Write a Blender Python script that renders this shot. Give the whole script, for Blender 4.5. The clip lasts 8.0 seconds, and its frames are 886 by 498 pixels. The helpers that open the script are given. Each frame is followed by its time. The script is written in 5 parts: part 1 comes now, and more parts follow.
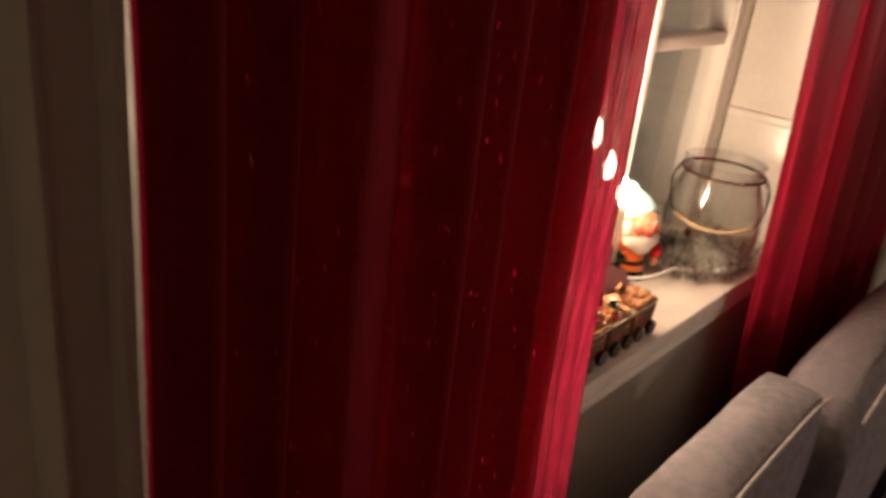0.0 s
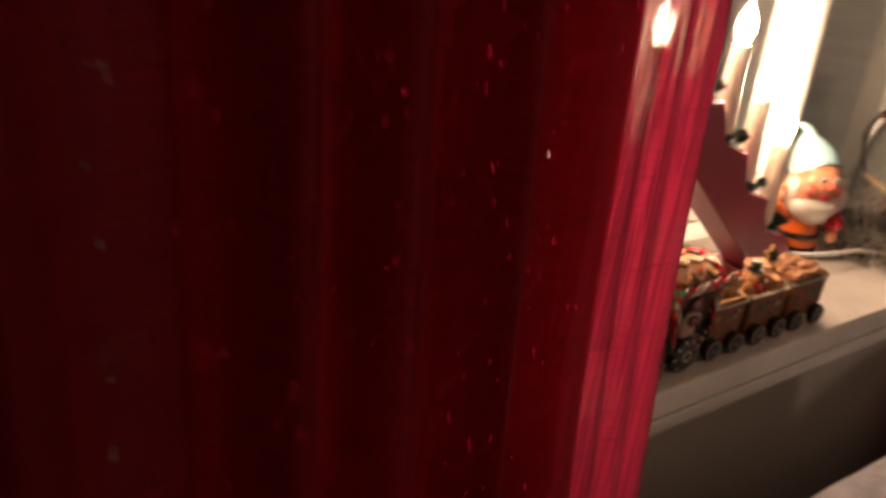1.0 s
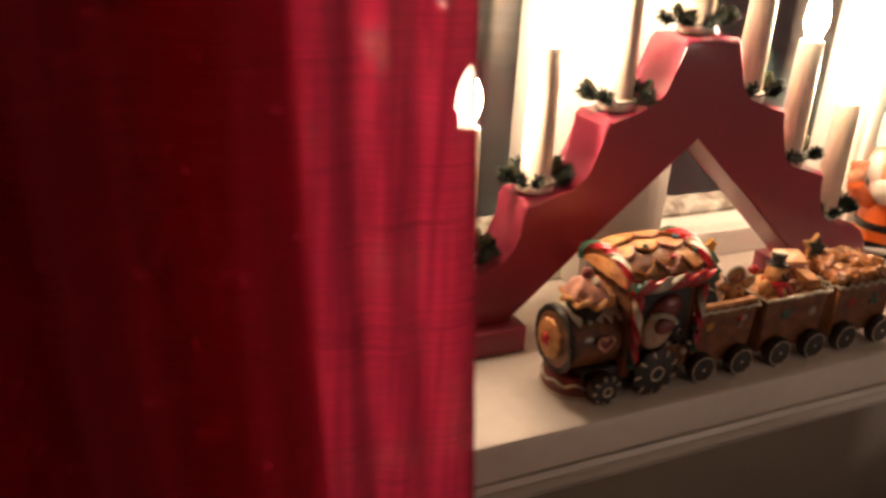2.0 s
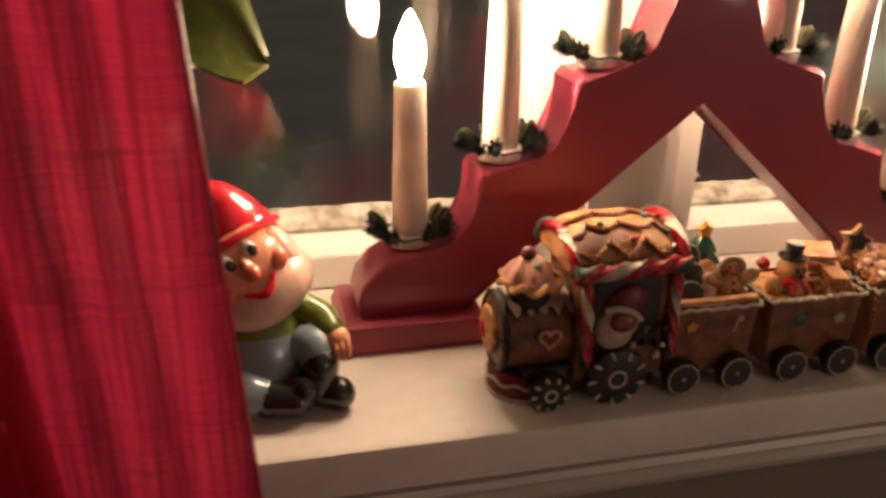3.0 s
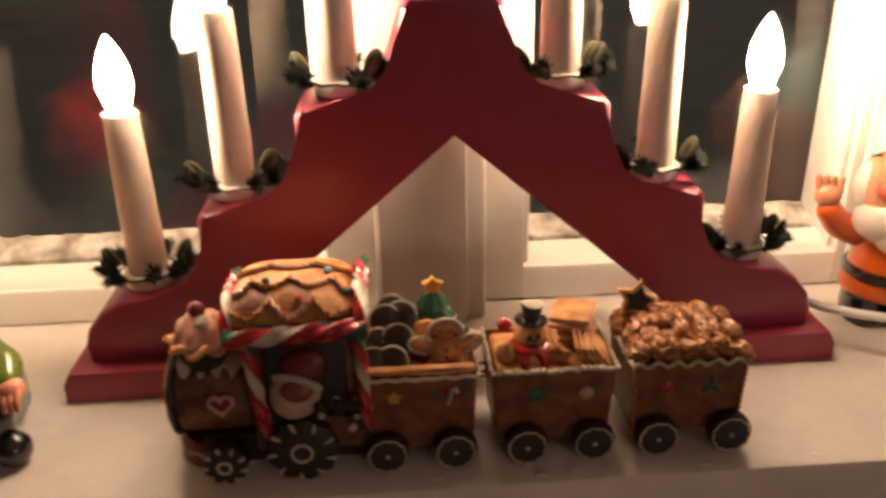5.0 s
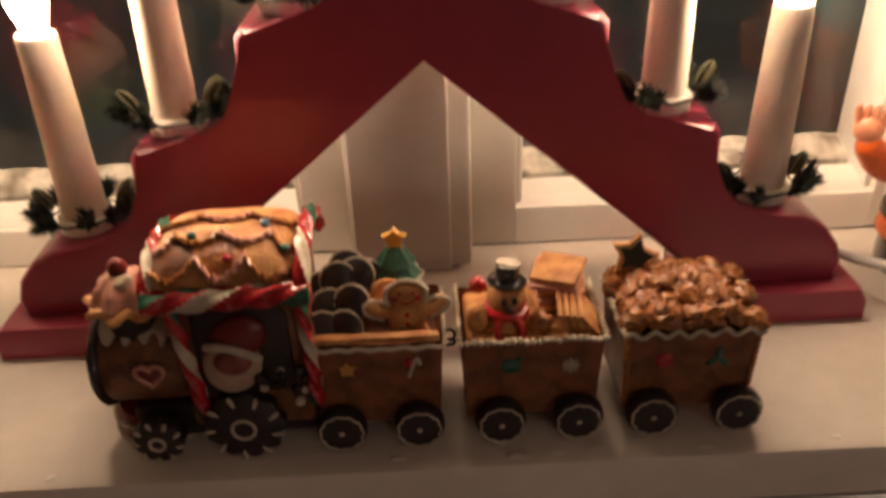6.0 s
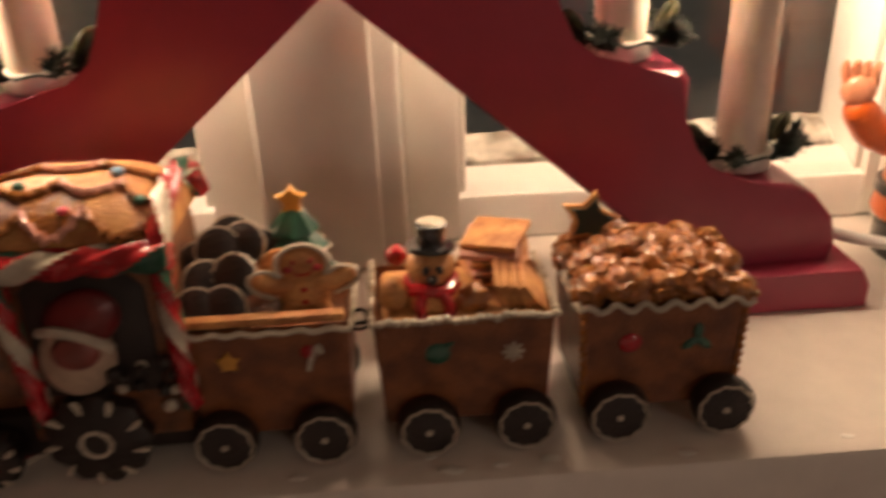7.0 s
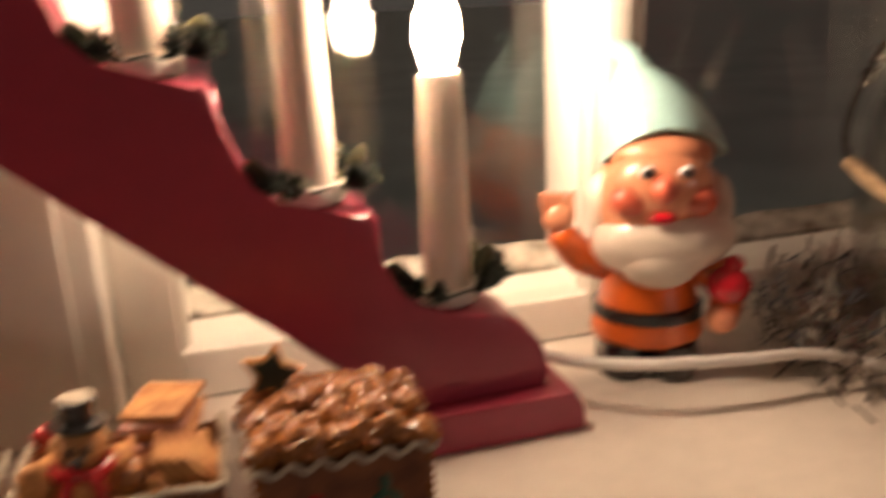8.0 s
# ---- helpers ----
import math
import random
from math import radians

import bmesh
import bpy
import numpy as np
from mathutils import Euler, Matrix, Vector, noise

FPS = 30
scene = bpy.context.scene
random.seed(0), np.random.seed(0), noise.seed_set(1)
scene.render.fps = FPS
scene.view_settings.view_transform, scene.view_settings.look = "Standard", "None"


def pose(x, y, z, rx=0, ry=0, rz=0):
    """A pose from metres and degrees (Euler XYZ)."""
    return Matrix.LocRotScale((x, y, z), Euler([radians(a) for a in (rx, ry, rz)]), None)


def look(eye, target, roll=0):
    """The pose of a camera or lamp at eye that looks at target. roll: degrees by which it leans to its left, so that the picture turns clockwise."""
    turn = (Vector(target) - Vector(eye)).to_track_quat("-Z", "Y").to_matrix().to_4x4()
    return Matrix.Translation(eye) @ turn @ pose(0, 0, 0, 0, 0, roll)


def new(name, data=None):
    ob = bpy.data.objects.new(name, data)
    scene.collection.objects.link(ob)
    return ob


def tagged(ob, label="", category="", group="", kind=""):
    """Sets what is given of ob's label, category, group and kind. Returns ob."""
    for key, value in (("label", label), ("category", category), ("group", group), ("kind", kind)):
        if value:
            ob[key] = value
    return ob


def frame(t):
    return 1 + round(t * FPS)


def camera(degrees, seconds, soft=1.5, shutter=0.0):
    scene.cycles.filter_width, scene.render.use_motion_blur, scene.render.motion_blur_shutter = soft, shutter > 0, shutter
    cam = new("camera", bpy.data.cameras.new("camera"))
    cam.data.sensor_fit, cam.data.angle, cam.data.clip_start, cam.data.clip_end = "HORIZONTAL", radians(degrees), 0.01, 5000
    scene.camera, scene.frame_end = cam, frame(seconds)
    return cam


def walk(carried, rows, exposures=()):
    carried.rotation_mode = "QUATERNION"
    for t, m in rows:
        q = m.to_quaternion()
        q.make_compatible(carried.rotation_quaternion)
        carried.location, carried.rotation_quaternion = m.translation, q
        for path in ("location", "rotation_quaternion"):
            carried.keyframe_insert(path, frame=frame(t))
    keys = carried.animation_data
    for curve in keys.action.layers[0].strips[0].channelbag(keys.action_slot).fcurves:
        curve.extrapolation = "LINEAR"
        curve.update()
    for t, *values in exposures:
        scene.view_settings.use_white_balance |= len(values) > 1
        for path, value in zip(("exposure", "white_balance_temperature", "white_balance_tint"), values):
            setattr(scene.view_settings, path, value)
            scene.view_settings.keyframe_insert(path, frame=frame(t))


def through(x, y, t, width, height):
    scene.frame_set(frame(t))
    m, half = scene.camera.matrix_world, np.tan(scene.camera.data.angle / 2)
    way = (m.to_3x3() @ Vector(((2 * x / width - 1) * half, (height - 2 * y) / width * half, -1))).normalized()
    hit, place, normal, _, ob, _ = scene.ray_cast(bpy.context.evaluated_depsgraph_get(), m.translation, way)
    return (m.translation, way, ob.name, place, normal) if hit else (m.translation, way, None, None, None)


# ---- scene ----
cam = camera(57.4, 8.0, soft=3.1, shutter=0.7)
PATH = [
    (0, (-0.821, -0.45, 1.414), (0.617, 0.691, 0.62), 7.2),
    (0.2, (-0.787, -0.4455, 1.372), (0.620, 0.7425, 0.595), 7.1),
    (0.5, (-0.702, -0.434, 1.301), (0.629, 0.855, 0.545), 6.9),
    (1, (-0.59, -0.41, 1.233), (0.538, 1.053, 0.468), 6.1),
    (1.5, (-0.481, -0.398, 1.197), (0.476, 1.178, 0.421), 4.8),
    (2, (-0.373, -0.403, 1.177), (0.406, 1.262, 0.39), 3.2),
    (3.5, (-0.186, -0.392, 1.136), (0.102, 1.418, 0.335), 0.4),
    (4, (-0.123, -0.394, 1.141), (0.076, 1.422, 0.326), -0.2),
    (4.5, (-0.071, -0.382, 1.144), (0.088, 1.434, 0.322), -0.7),
    (4.7, (-0.05, -0.379, 1.151), (0.09, 1.448, 0.349), -1.1),
    (5.8, (0.002, -0.33, 1.153), (0.056, 1.41, 0.169), -1.6),
    (6, (0.004, -0.318, 1.14), (0.039, 1.411, 0.135), -2.1),
    (6.5, (0.004, -0.295, 1.103), (0.042, 1.446, 0.12), -2.5),
    (7, (0.026, -0.28, 1.078), (0.119, 1.521, 0.213), -2.4),
    (7.5, (0.049, -0.279, 1.069), (0.288, 1.571, 0.346), -2.7),
    (8, (0.079, -0.276, 1.077), (0.596, 1.568, 0.5), -2.7),
]
walk(cam, [(t, look(eye, target, roll)) for t, eye, target, roll in PATH],
     [(0, 0.86), (0.5, 0.54), (1.0, 0.33), (2.0, 0.25), (3.5, 0.29), (4.7, 0.2), (5.8, -0.1), (6.5, -0.14), (7.0, 0.22), (7.5, 0.27), (8.0, 0.2)])

# ---------------- light of the place: night outside, one dim unseen room lamp, seven candle bulbs ---------
world = bpy.data.worlds.new("night")
scene.world = world
world.use_nodes = True
world.node_tree.nodes["Background"].inputs[0].default_value = (0.030, 0.027, 0.023, 1)
world.node_tree.nodes["Background"].inputs[1].default_value = 1.6
BULB = 212.0
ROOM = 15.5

# ---------------- materials ----------------
def mat(name, base, rough=0.5, metal=0.0, vary=0.25, scale=40.0, bump=0.15, fine=300.0, coat=0.0, stretch=(1, 1, 1), second=None, spec=0.5):
    """Principled paint with large stains, fine grain and bump; second: the colour of the stains."""
    m = bpy.data.materials.new(name)
    m.use_nodes = True
    nt = m.node_tree
    n, l = nt.nodes, nt.links
    bsdf = n["Principled BSDF"]
    co = n.new("ShaderNodeTexCoord")
    mp = n.new("ShaderNodeMapping")
    mp.inputs["Scale"].default_value = stretch
    l.new(co.outputs["Object"], mp.inputs[0])
    big, small = n.new("ShaderNodeTexNoise"), n.new("ShaderNodeTexNoise")
    big.inputs["Scale"].default_value, big.inputs["Detail"].default_value = scale, 5
    small.inputs["Scale"].default_value, small.inputs["Detail"].default_value = fine, 4
    l.new(mp.outputs[0], big.inputs[0])
    l.new(mp.outputs[0], small.inputs[0])
    mix = n.new("ShaderNodeMixRGB")
    dark = second or tuple(c * (1 - vary) for c in base)
    mix.inputs[1].default_value, mix.inputs[2].default_value = (*base, 1), (*dark, 1)
    ramp = n.new("ShaderNodeValToRGB")
    ramp.color_ramp.elements[0].position, ramp.color_ramp.elements[1].position = 0.38, 0.66
    l.new(big.outputs[0], ramp.inputs[0])
    l.new(ramp.outputs[0], mix.inputs[0])
    mix2 = n.new("ShaderNodeMixRGB")
    mix2.blend_type = "MULTIPLY"
    mix2.inputs[0].default_value = min(1.0, vary * 1.4)
    l.new(mix.outputs[0], mix2.inputs[1])
    l.new(small.outputs[0], mix2.inputs[2])
    gain = n.new("ShaderNodeMixRGB")
    gain.blend_type = "MULTIPLY"
    gain.inputs[0].default_value = 1
    g = 1 + 0.7 * min(1.0, vary * 1.4)
    gain.inputs[2].default_value = (g, g, g, 1)
    l.new(mix2.outputs[0], gain.inputs[1])
    l.new(gain.outputs[0], bsdf.inputs["Base Color"])
    rr = n.new("ShaderNodeMapRange")
    rr.inputs[3].default_value, rr.inputs[4].default_value = max(0.02, rough - 0.08), min(1, rough + 0.12)
    l.new(big.outputs[0], rr.inputs[0])
    l.new(rr.outputs[0], bsdf.inputs["Roughness"])
    bsdf.inputs["Metallic"].default_value = metal
    bsdf.inputs["Coat Weight"].default_value = coat
    bsdf.inputs["Coat Roughness"].default_value = 0.12
    bsdf.inputs["Specular IOR Level"].default_value = spec
    b = n.new("ShaderNodeBump")
    b.inputs["Strength"].default_value, b.inputs["Distance"].default_value = bump, 0.001
    l.new(small.outputs[0], b.inputs["Height"])
    l.new(b.outputs[0], bsdf.inputs["Normal"])
    return m


def glow(name, colour, strength):
    m = bpy.data.materials.new(name)
    m.use_nodes = True
    b = m.node_tree.nodes["Principled BSDF"]
    b.inputs["Base Color"].default_value = (*colour, 1)
    b.inputs["Emission Color"].default_value = (*colour, 1)
    b.inputs["Emission Strength"].default_value = strength
    return m


def glass(name, tint=(1, 1, 1), rough=0.0, least=0.045, rise=5.0):
    """Clear glass whose gloss follows the Fresnel law."""
    m = bpy.data.materials.new(name)
    m.use_nodes = True
    n, l = m.node_tree.nodes, m.node_tree.links
    n.remove(n["Principled BSDF"])
    clear, shine, mix, fr = n.new("ShaderNodeBsdfTransparent"), n.new("ShaderNodeBsdfGlossy"), n.new("ShaderNodeMixShader"), n.new("ShaderNodeLayerWeight")
    power, gain = n.new("ShaderNodeMath"), n.new("ShaderNodeMath")
    power.operation, power.inputs[1].default_value = "POWER", rise
    gain.operation, gain.inputs[1].default_value, gain.inputs[2].default_value = "MULTIPLY_ADD", 0.93, least
    clear.inputs[0].default_value = (*tint, 1)
    shine.inputs["Roughness"].default_value = rough
    fr.inputs[0].default_value = 0.5
    l.new(fr.outputs["Facing"], power.inputs[0])
    l.new(power.outputs[0], gain.inputs[0])
    l.new(gain.outputs[0], mix.inputs[0])
    l.new(clear.outputs[0], mix.inputs[1])
    l.new(shine.outputs[0], mix.inputs[2])
    l.new(mix.outputs[0], n["Material Output"].inputs[0])
    return m


def fabric(name, colour, lit, clear=0.1, through=0.4, slub=0.5, pin=0.0, gloss=0.42, spec=0.35):
    """Thin woven satin: diffuse, translucent, open between its threads, with slubs along the warp, painted crease shade
    and pinholes.
    """
    m = bpy.data.materials.new(name)
    m.use_nodes = True
    n, l = m.node_tree.nodes, m.node_tree.links
    bsdf = n["Principled BSDF"]
    co = n.new("ShaderNodeTexCoord")

    def grain(scale, detail=4.0, warp=0.0):
        mp, tex = n.new("ShaderNodeMapping"), n.new("ShaderNodeTexNoise")
        mp.inputs["Scale"].default_value = scale
        tex.inputs["Scale"].default_value, tex.inputs["Detail"].default_value, tex.inputs["Distortion"].default_value = 1.0, detail, warp
        l.new(co.outputs["Object"], mp.inputs[0])
        l.new(mp.outputs[0], tex.inputs[0])
        return tex.outputs[0]

    def sums(op, a, b, c=None):
        k = n.new("ShaderNodeMath")
        k.operation = op
        for i, v in enumerate((a, b, c)):
            if v is None:
                continue
            if isinstance(v, (int, float)):
                k.inputs[i].default_value = v
            else:
                l.new(v, k.inputs[i])
        return k.outputs[0]

    def span(v, lo, hi, a=0.0, b=1.0):
        k = n.new("ShaderNodeMapRange")
        for i, x in enumerate((lo, hi, a, b)):
            k.inputs[i + 1].default_value = x
        l.new(v, k.inputs[0])
        return k.outputs[0]

    def between(f, a, b):
        k = n.new("ShaderNodeMixRGB")
        k.inputs[1].default_value, k.inputs[2].default_value = (*a, 1), (*b, 1)
        l.new(f, k.inputs[0])
        return k.outputs[0]

    weft, warp = grain((22, 22, 900)), grain((500, 500, 9))
    streak, crease = grain((620, 620, 7), 3.0, 0.6), grain((9, 9, 95), 2.0, 1.2)
    base = sums("MULTIPLY_ADD", warp, 0.45, 0.275)
    thread = sums("MULTIPLY", sums("ADD", weft, base), 0.5)
    tone = span(thread, 0.22, 0.74)
    dark = span(streak, 0.58, 0.48, 1.0 - slub, 1.0)
    # creases get no relief; their shade is put into the weave colour
    crease_shade = span(crease, 0.62, 0.69, 1.0, 1.0 - slub * 0.7)
    weave = sums("MULTIPLY", tone, sums("MULTIPLY", dark, crease_shade))
    l.new(between(weave, [c * 0.5 for c in colour], colour), bsdf.inputs["Base Color"])
    bsdf.inputs["Roughness"].default_value = gloss
    bsdf.inputs["Specular IOR Level"].default_value = spec
    b = n.new("ShaderNodeBump")
    b.inputs["Strength"].default_value, b.inputs["Distance"].default_value = 0.25 + 0.3 * slub, 0.0006
    l.new(sums("ADD", thread, sums("MULTIPLY", streak, 0.6)), b.inputs["Height"])
    l.new(b.outputs[0], bsdf.inputs["Normal"])
    tr, op = n.new("ShaderNodeBsdfTranslucent"), n.new("ShaderNodeBsdfTransparent")
    l.new(between(weave, [c * (0.62 - 0.42 * slub) for c in lit], lit), tr.inputs[0])
    m1, m2 = n.new("ShaderNodeMixShader"), n.new("ShaderNodeMixShader")
    m1.inputs[0].default_value = through
    hole = sums("MULTIPLY", span(warp, 0.3, 0.7, 0.0, clear * 2), dark)
    if pin:
        hole = sums("MAXIMUM", hole, sums("MULTIPLY", span(grain((420, 420, 120), 1.0), 0.70, 0.76), pin))
    l.new(hole, m2.inputs[0])
    l.new(bsdf.outputs[0], m1.inputs[1])
    l.new(tr.outputs[0], m1.inputs[2])
    l.new(m1.outputs[0], m2.inputs[1])
    l.new(op.outputs[0], m2.inputs[2])
    l.new(m2.outputs[0], n["Material Output"].inputs[0])
    return m


WALL = mat("wall_paint", (0.46, 0.42, 0.36), 0.7, vary=0.08, scale=3, bump=0.2, fine=120)
SILLP = mat("worn_sill_paint", (0.74, 0.67, 0.59), 0.5, vary=0.12, scale=12, bump=0.2, fine=110)
WHITE = mat("white_gloss_paint", (0.80, 0.77, 0.70), 0.32, vary=0.07, scale=9, bump=0.12, fine=90, coat=0.2)
FLAKED = mat("flaked_window_paint", (0.66, 0.62, 0.53), 0.7, vary=0.5, scale=70, bump=0.9, fine=160, second=(0.24, 0.20, 0.15))
CEIL = mat("ceiling_paint", (0.75, 0.73, 0.68), 0.8, vary=0.06, scale=3)
FLOOR = mat("floor_boards", (0.22, 0.12, 0.06), 0.4, vary=0.4, scale=4, stretch=(1, 12, 1), fine=40)
RED = mat("red_lacquer", (0.33, 0.030, 0.066), 0.42, vary=0.10, scale=14, bump=0.08, fine=120, coat=0.25)
CANDLE = mat("candle_plastic", (0.80, 0.68, 0.57), 0.45, vary=0.1, scale=50, bump=0.05)
CANDLE.node_tree.nodes["Principled BSDF"].inputs["Subsurface Weight"].default_value = 0.25
CANDLE.node_tree.nodes["Principled BSDF"].inputs["Subsurface Radius"].default_value = (0.012, 0.007, 0.004)
CUP = mat("white_plastic", (0.72, 0.68, 0.6), 0.4, vary=0.1)
FLAME = glow("lit_bulb", (1.0, 0.71, 0.485), BULB)
NEEDLE = mat("dark_green_needles", (0.010, 0.022, 0.012), 0.6, vary=0.5, scale=200)
SPRIG = mat("olive_gold_leaf", (0.10, 0.09, 0.035), 0.45, vary=0.5, scale=150, second=(0.02, 0.035, 0.02))
GINGER = mat("gingerbread", (0.23, 0.076, 0.020), 0.5, vary=0.3, scale=110, bump=0.6, fine=900, coat=0.25, second=(0.12, 0.034, 0.010))
GINGERD = mat("dark_gingerbread", (0.23, 0.080, 0.024), 0.45, vary=0.5, scale=130, bump=0.8, fine=900, coat=0.3, second=(0.085, 0.030, 0.012))
DULLRED = mat("dull_red_glaze", (0.19, 0.014, 0.014), 0.4, vary=0.4, scale=150, coat=0.2)
GINGERL = mat("pale_gingerbread", (0.60, 0.30, 0.10), 0.55, vary=0.4, scale=130, bump=0.7, fine=900, coat=0.08, second=(0.36, 0.13, 0.04))
CHOC = mat("dark_chocolate", (0.019, 0.011, 0.008), 0.42, vary=0.4, scale=160, bump=0.5, fine=900, coat=0.12)
CARAMEL = mat("caramel", (0.37, 0.145, 0.036), 0.25, vary=0.5, scale=180, bump=0.7, fine=800, coat=0.45, second=(0.27, 0.09, 0.022))
ICING = mat("white_icing", (0.55, 0.48, 0.37), 0.4, vary=0.2, scale=200, bump=0.3, coat=0.3)
CANDYR = mat("candy_red", (0.42, 0.012, 0.018), 0.25, vary=0.25, scale=120, coat=0.5)
CANDYG = mat("candy_green", (0.022, 0.11, 0.065), 0.3, vary=0.3, scale=150, coat=0.4)
PINK = mat("pink_cream", (0.62, 0.30, 0.22), 0.4, vary=0.3, scale=160, coat=0.3)
YELLOW = mat("yellow_glaze", (0.62, 0.30, 0.03), 0.35, vary=0.25, scale=150, coat=0.4)
BLUE = mat("blue_glaze", (0.10, 0.22, 0.34), 0.3, vary=0.2, coat=0.4)
BLACK = mat("black_glaze", (0.012, 0.011, 0.011), 0.22, vary=0.2, scale=80, bump=0.05, coat=0.6)
HATRED = mat("red_glaze", (0.62, 0.012, 0.028), 0.22, vary=0.12, scale=50, bump=0.04, coat=0.7)
SKIN = mat("peach_glaze", (0.74, 0.35, 0.20), 0.28, vary=0.16, scale=60, bump=0.05, coat=0.5, second=(0.68, 0.26, 0.14))
CHEEK = mat("rosy_glaze", (0.64, 0.135, 0.075), 0.28, vary=0.2, scale=60, bump=0.05, coat=0.5)
BEARD = mat("white_glaze", (0.76, 0.68, 0.58), 0.3, vary=0.1, scale=60, bump=0.1, coat=0.4)
PALEBEARD = mat("pink_white_glaze", (0.72, 0.46, 0.36), 0.3, vary=0.15, scale=60, bump=0.1, coat=0.4)
SHIRT = mat("leaf_green_glaze", (0.13, 0.17, 0.022), 0.28, vary=0.2, scale=60, bump=0.05, coat=0.5)
DENIM = mat("grey_blue_glaze", (0.20, 0.26, 0.29), 0.28, vary=0.15, scale=60, bump=0.05, coat=0.5)
ORANGE = mat("orange_glaze", (0.72, 0.13, 0.015), 0.28, vary=0.15, scale=60, bump=0.05, coat=0.5)
MINT = mat("pale_blue_glaze", (0.36, 0.60, 0.60), 0.3, vary=0.12, scale=60, bump=0.05, coat=0.5)
POT = mat("white_ceramic", (0.78, 0.73, 0.66), 0.25, vary=0.08, scale=30, bump=0.06, coat=0.5)
LEAF = mat("orchid_leaf", (0.12, 0.19, 0.03), 0.32, vary=0.35, scale=30, bump=0.3, fine=200, coat=0.3, second=(0.15, 0.17, 0.03))
SOIL = mat("bark_soil", (0.05, 0.03, 0.02), 0.9, vary=0.6, scale=80, bump=1.0)
SOFA = mat("grey_woven_cloth", (0.25, 0.222, 0.240), 0.9, vary=0.28, scale=60, bump=0.9, fine=800, spec=0.2)
SEAM = mat("pale_seam_cloth", (0.42, 0.38, 0.36), 0.9, vary=0.3, scale=90, bump=0.8, fine=900, spec=0.2)
WIRE = mat("white_cable", (0.78, 0.76, 0.72), 0.4, vary=0.06)
STEEL = mat("silver_tinsel", (0.70, 0.68, 0.64), 0.16, metal=1.0, vary=0.4, scale=200)
IRON = mat("dark_wire", (0.06, 0.05, 0.045), 0.4, metal=0.8, vary=0.3)
BEAD = mat("red_black_beads", (0.11, 0.006, 0.008), 0.25, vary=0.6, scale=140, second=(0.02, 0.015, 0.015), coat=0.5)
ROPE = mat("jute_handle", (0.42, 0.29, 0.17), 0.8, vary=0.4, scale=200, bump=0.8)
SHADE = glow("assumed_lamp_glow", (1.0, 0.76, 0.62), ROOM)
# pale tone put in to lift the dark panes as glare does; no frost
GROUND = mat("lifted_night_ground", (0.55, 0.57, 0.52), 0.95, vary=0.2, scale=0.6, bump=0.0)
PANE = glass("window_glass")
JAR = glass("jar_glass", (0.96, 0.97, 0.96), 0.0, 0.10, 2.6)
CURTAIN = fabric("red_satin", (0.28, 0.016, 0.032), (0.43, 0.022, 0.062), 0.008, 0.5, 0.2, 0.5, 0.6, 0.12)
HEM = fabric("sheer_red_hem", (0.36, 0.014, 0.040), (0.42, 0.022, 0.066), 0.014, 0.55, 0.8, 0.0)
# cloth for the added backing that holds candlelight off the panel
LIGHTSTOP = fabric("dark_red_light_stop", (0.08, 0.003, 0.006), (0.58, 0.016, 0.068), 0.0, 0.45, 0.3, 0.6)
# the other curtain's satin, brightened in colour for the candlelight behind it
LITSATIN = fabric("candlelit_red_satin", (0.34, 0.008, 0.028), (0.60, 0.015, 0.060), 0.01, 0.6, 0.2, 0.0, 0.36)
RUSSET = mat("russet_glaze", (0.26, 0.060, 0.045), 0.4, vary=0.4, scale=150, coat=0.2)
DULLBEARD = mat("cream_glaze", (0.50, 0.36, 0.26), 0.4, vary=0.3, scale=120, coat=0.2)
TIP = mat("eye_white_glaze", (0.7, 0.7, 0.68), 0.2, coat=0.5)

# ---------------- mesh helpers ----------------
def mesh_of(name, bm, materials, smooth=True):
    me = bpy.data.meshes.new(name)
    bmesh.ops.recalc_face_normals(bm, faces=bm.faces)
    if smooth:
        for f in bm.faces:
            f.smooth = True
        for e in bm.edges:
            if len(e.link_faces) == 2 and e.calc_face_angle(0) > 0.7:
                e.smooth = False
    bm.to_mesh(me)
    bm.free()
    for m in (materials if isinstance(materials, (list, tuple)) else [materials]):
        me.materials.append(m)
    return me


def part(name, bm, material, parent, label="", at=None):
    """Links a bmesh (or a mesh that is already made) as one object under a thing or a part."""
    me = bm if isinstance(bm, bpy.types.Mesh) else mesh_of(name, bm, material)
    ob = new(name, me)
    ob.parent = parent
    if at is not None:
        ob.matrix_basis = at
    if label:
        ob["label"] = label
    return ob


def thing(name, place, label, category, group="", kind=""):
    ob = new(name)
    ob.empty_display_size = 0.02
    ob.location = place
    return tagged(ob, label, category, group, kind)


def solid(name, bm, material, label, category="", kind="structure", place=(0, 0, 0)):
    ob = new(name, mesh_of(name, bm, material))
    ob.location = place
    return tagged(ob, label, category, "", kind)


def box(bm, x0, x1, y0, y1, z0, z1, r=0.0, seg=2, m=0):
    g = bmesh.ops.create_cube(bm, size=1, matrix=Matrix.Translation(((x0 + x1) / 2, (y0 + y1) / 2, (z0 + z1) / 2)) @ Matrix.Diagonal((x1 - x0, y1 - y0, z1 - z0, 1)))
    fs = list({f for v in g["verts"] for f in v.link_faces})
    for f in fs:
        f.material_index = m
    if r:
        bmesh.ops.bevel(bm, geom=list({e for v in g["verts"] for e in v.link_edges}), offset=r, segments=seg, profile=0.5, affect="EDGES")
    return bm


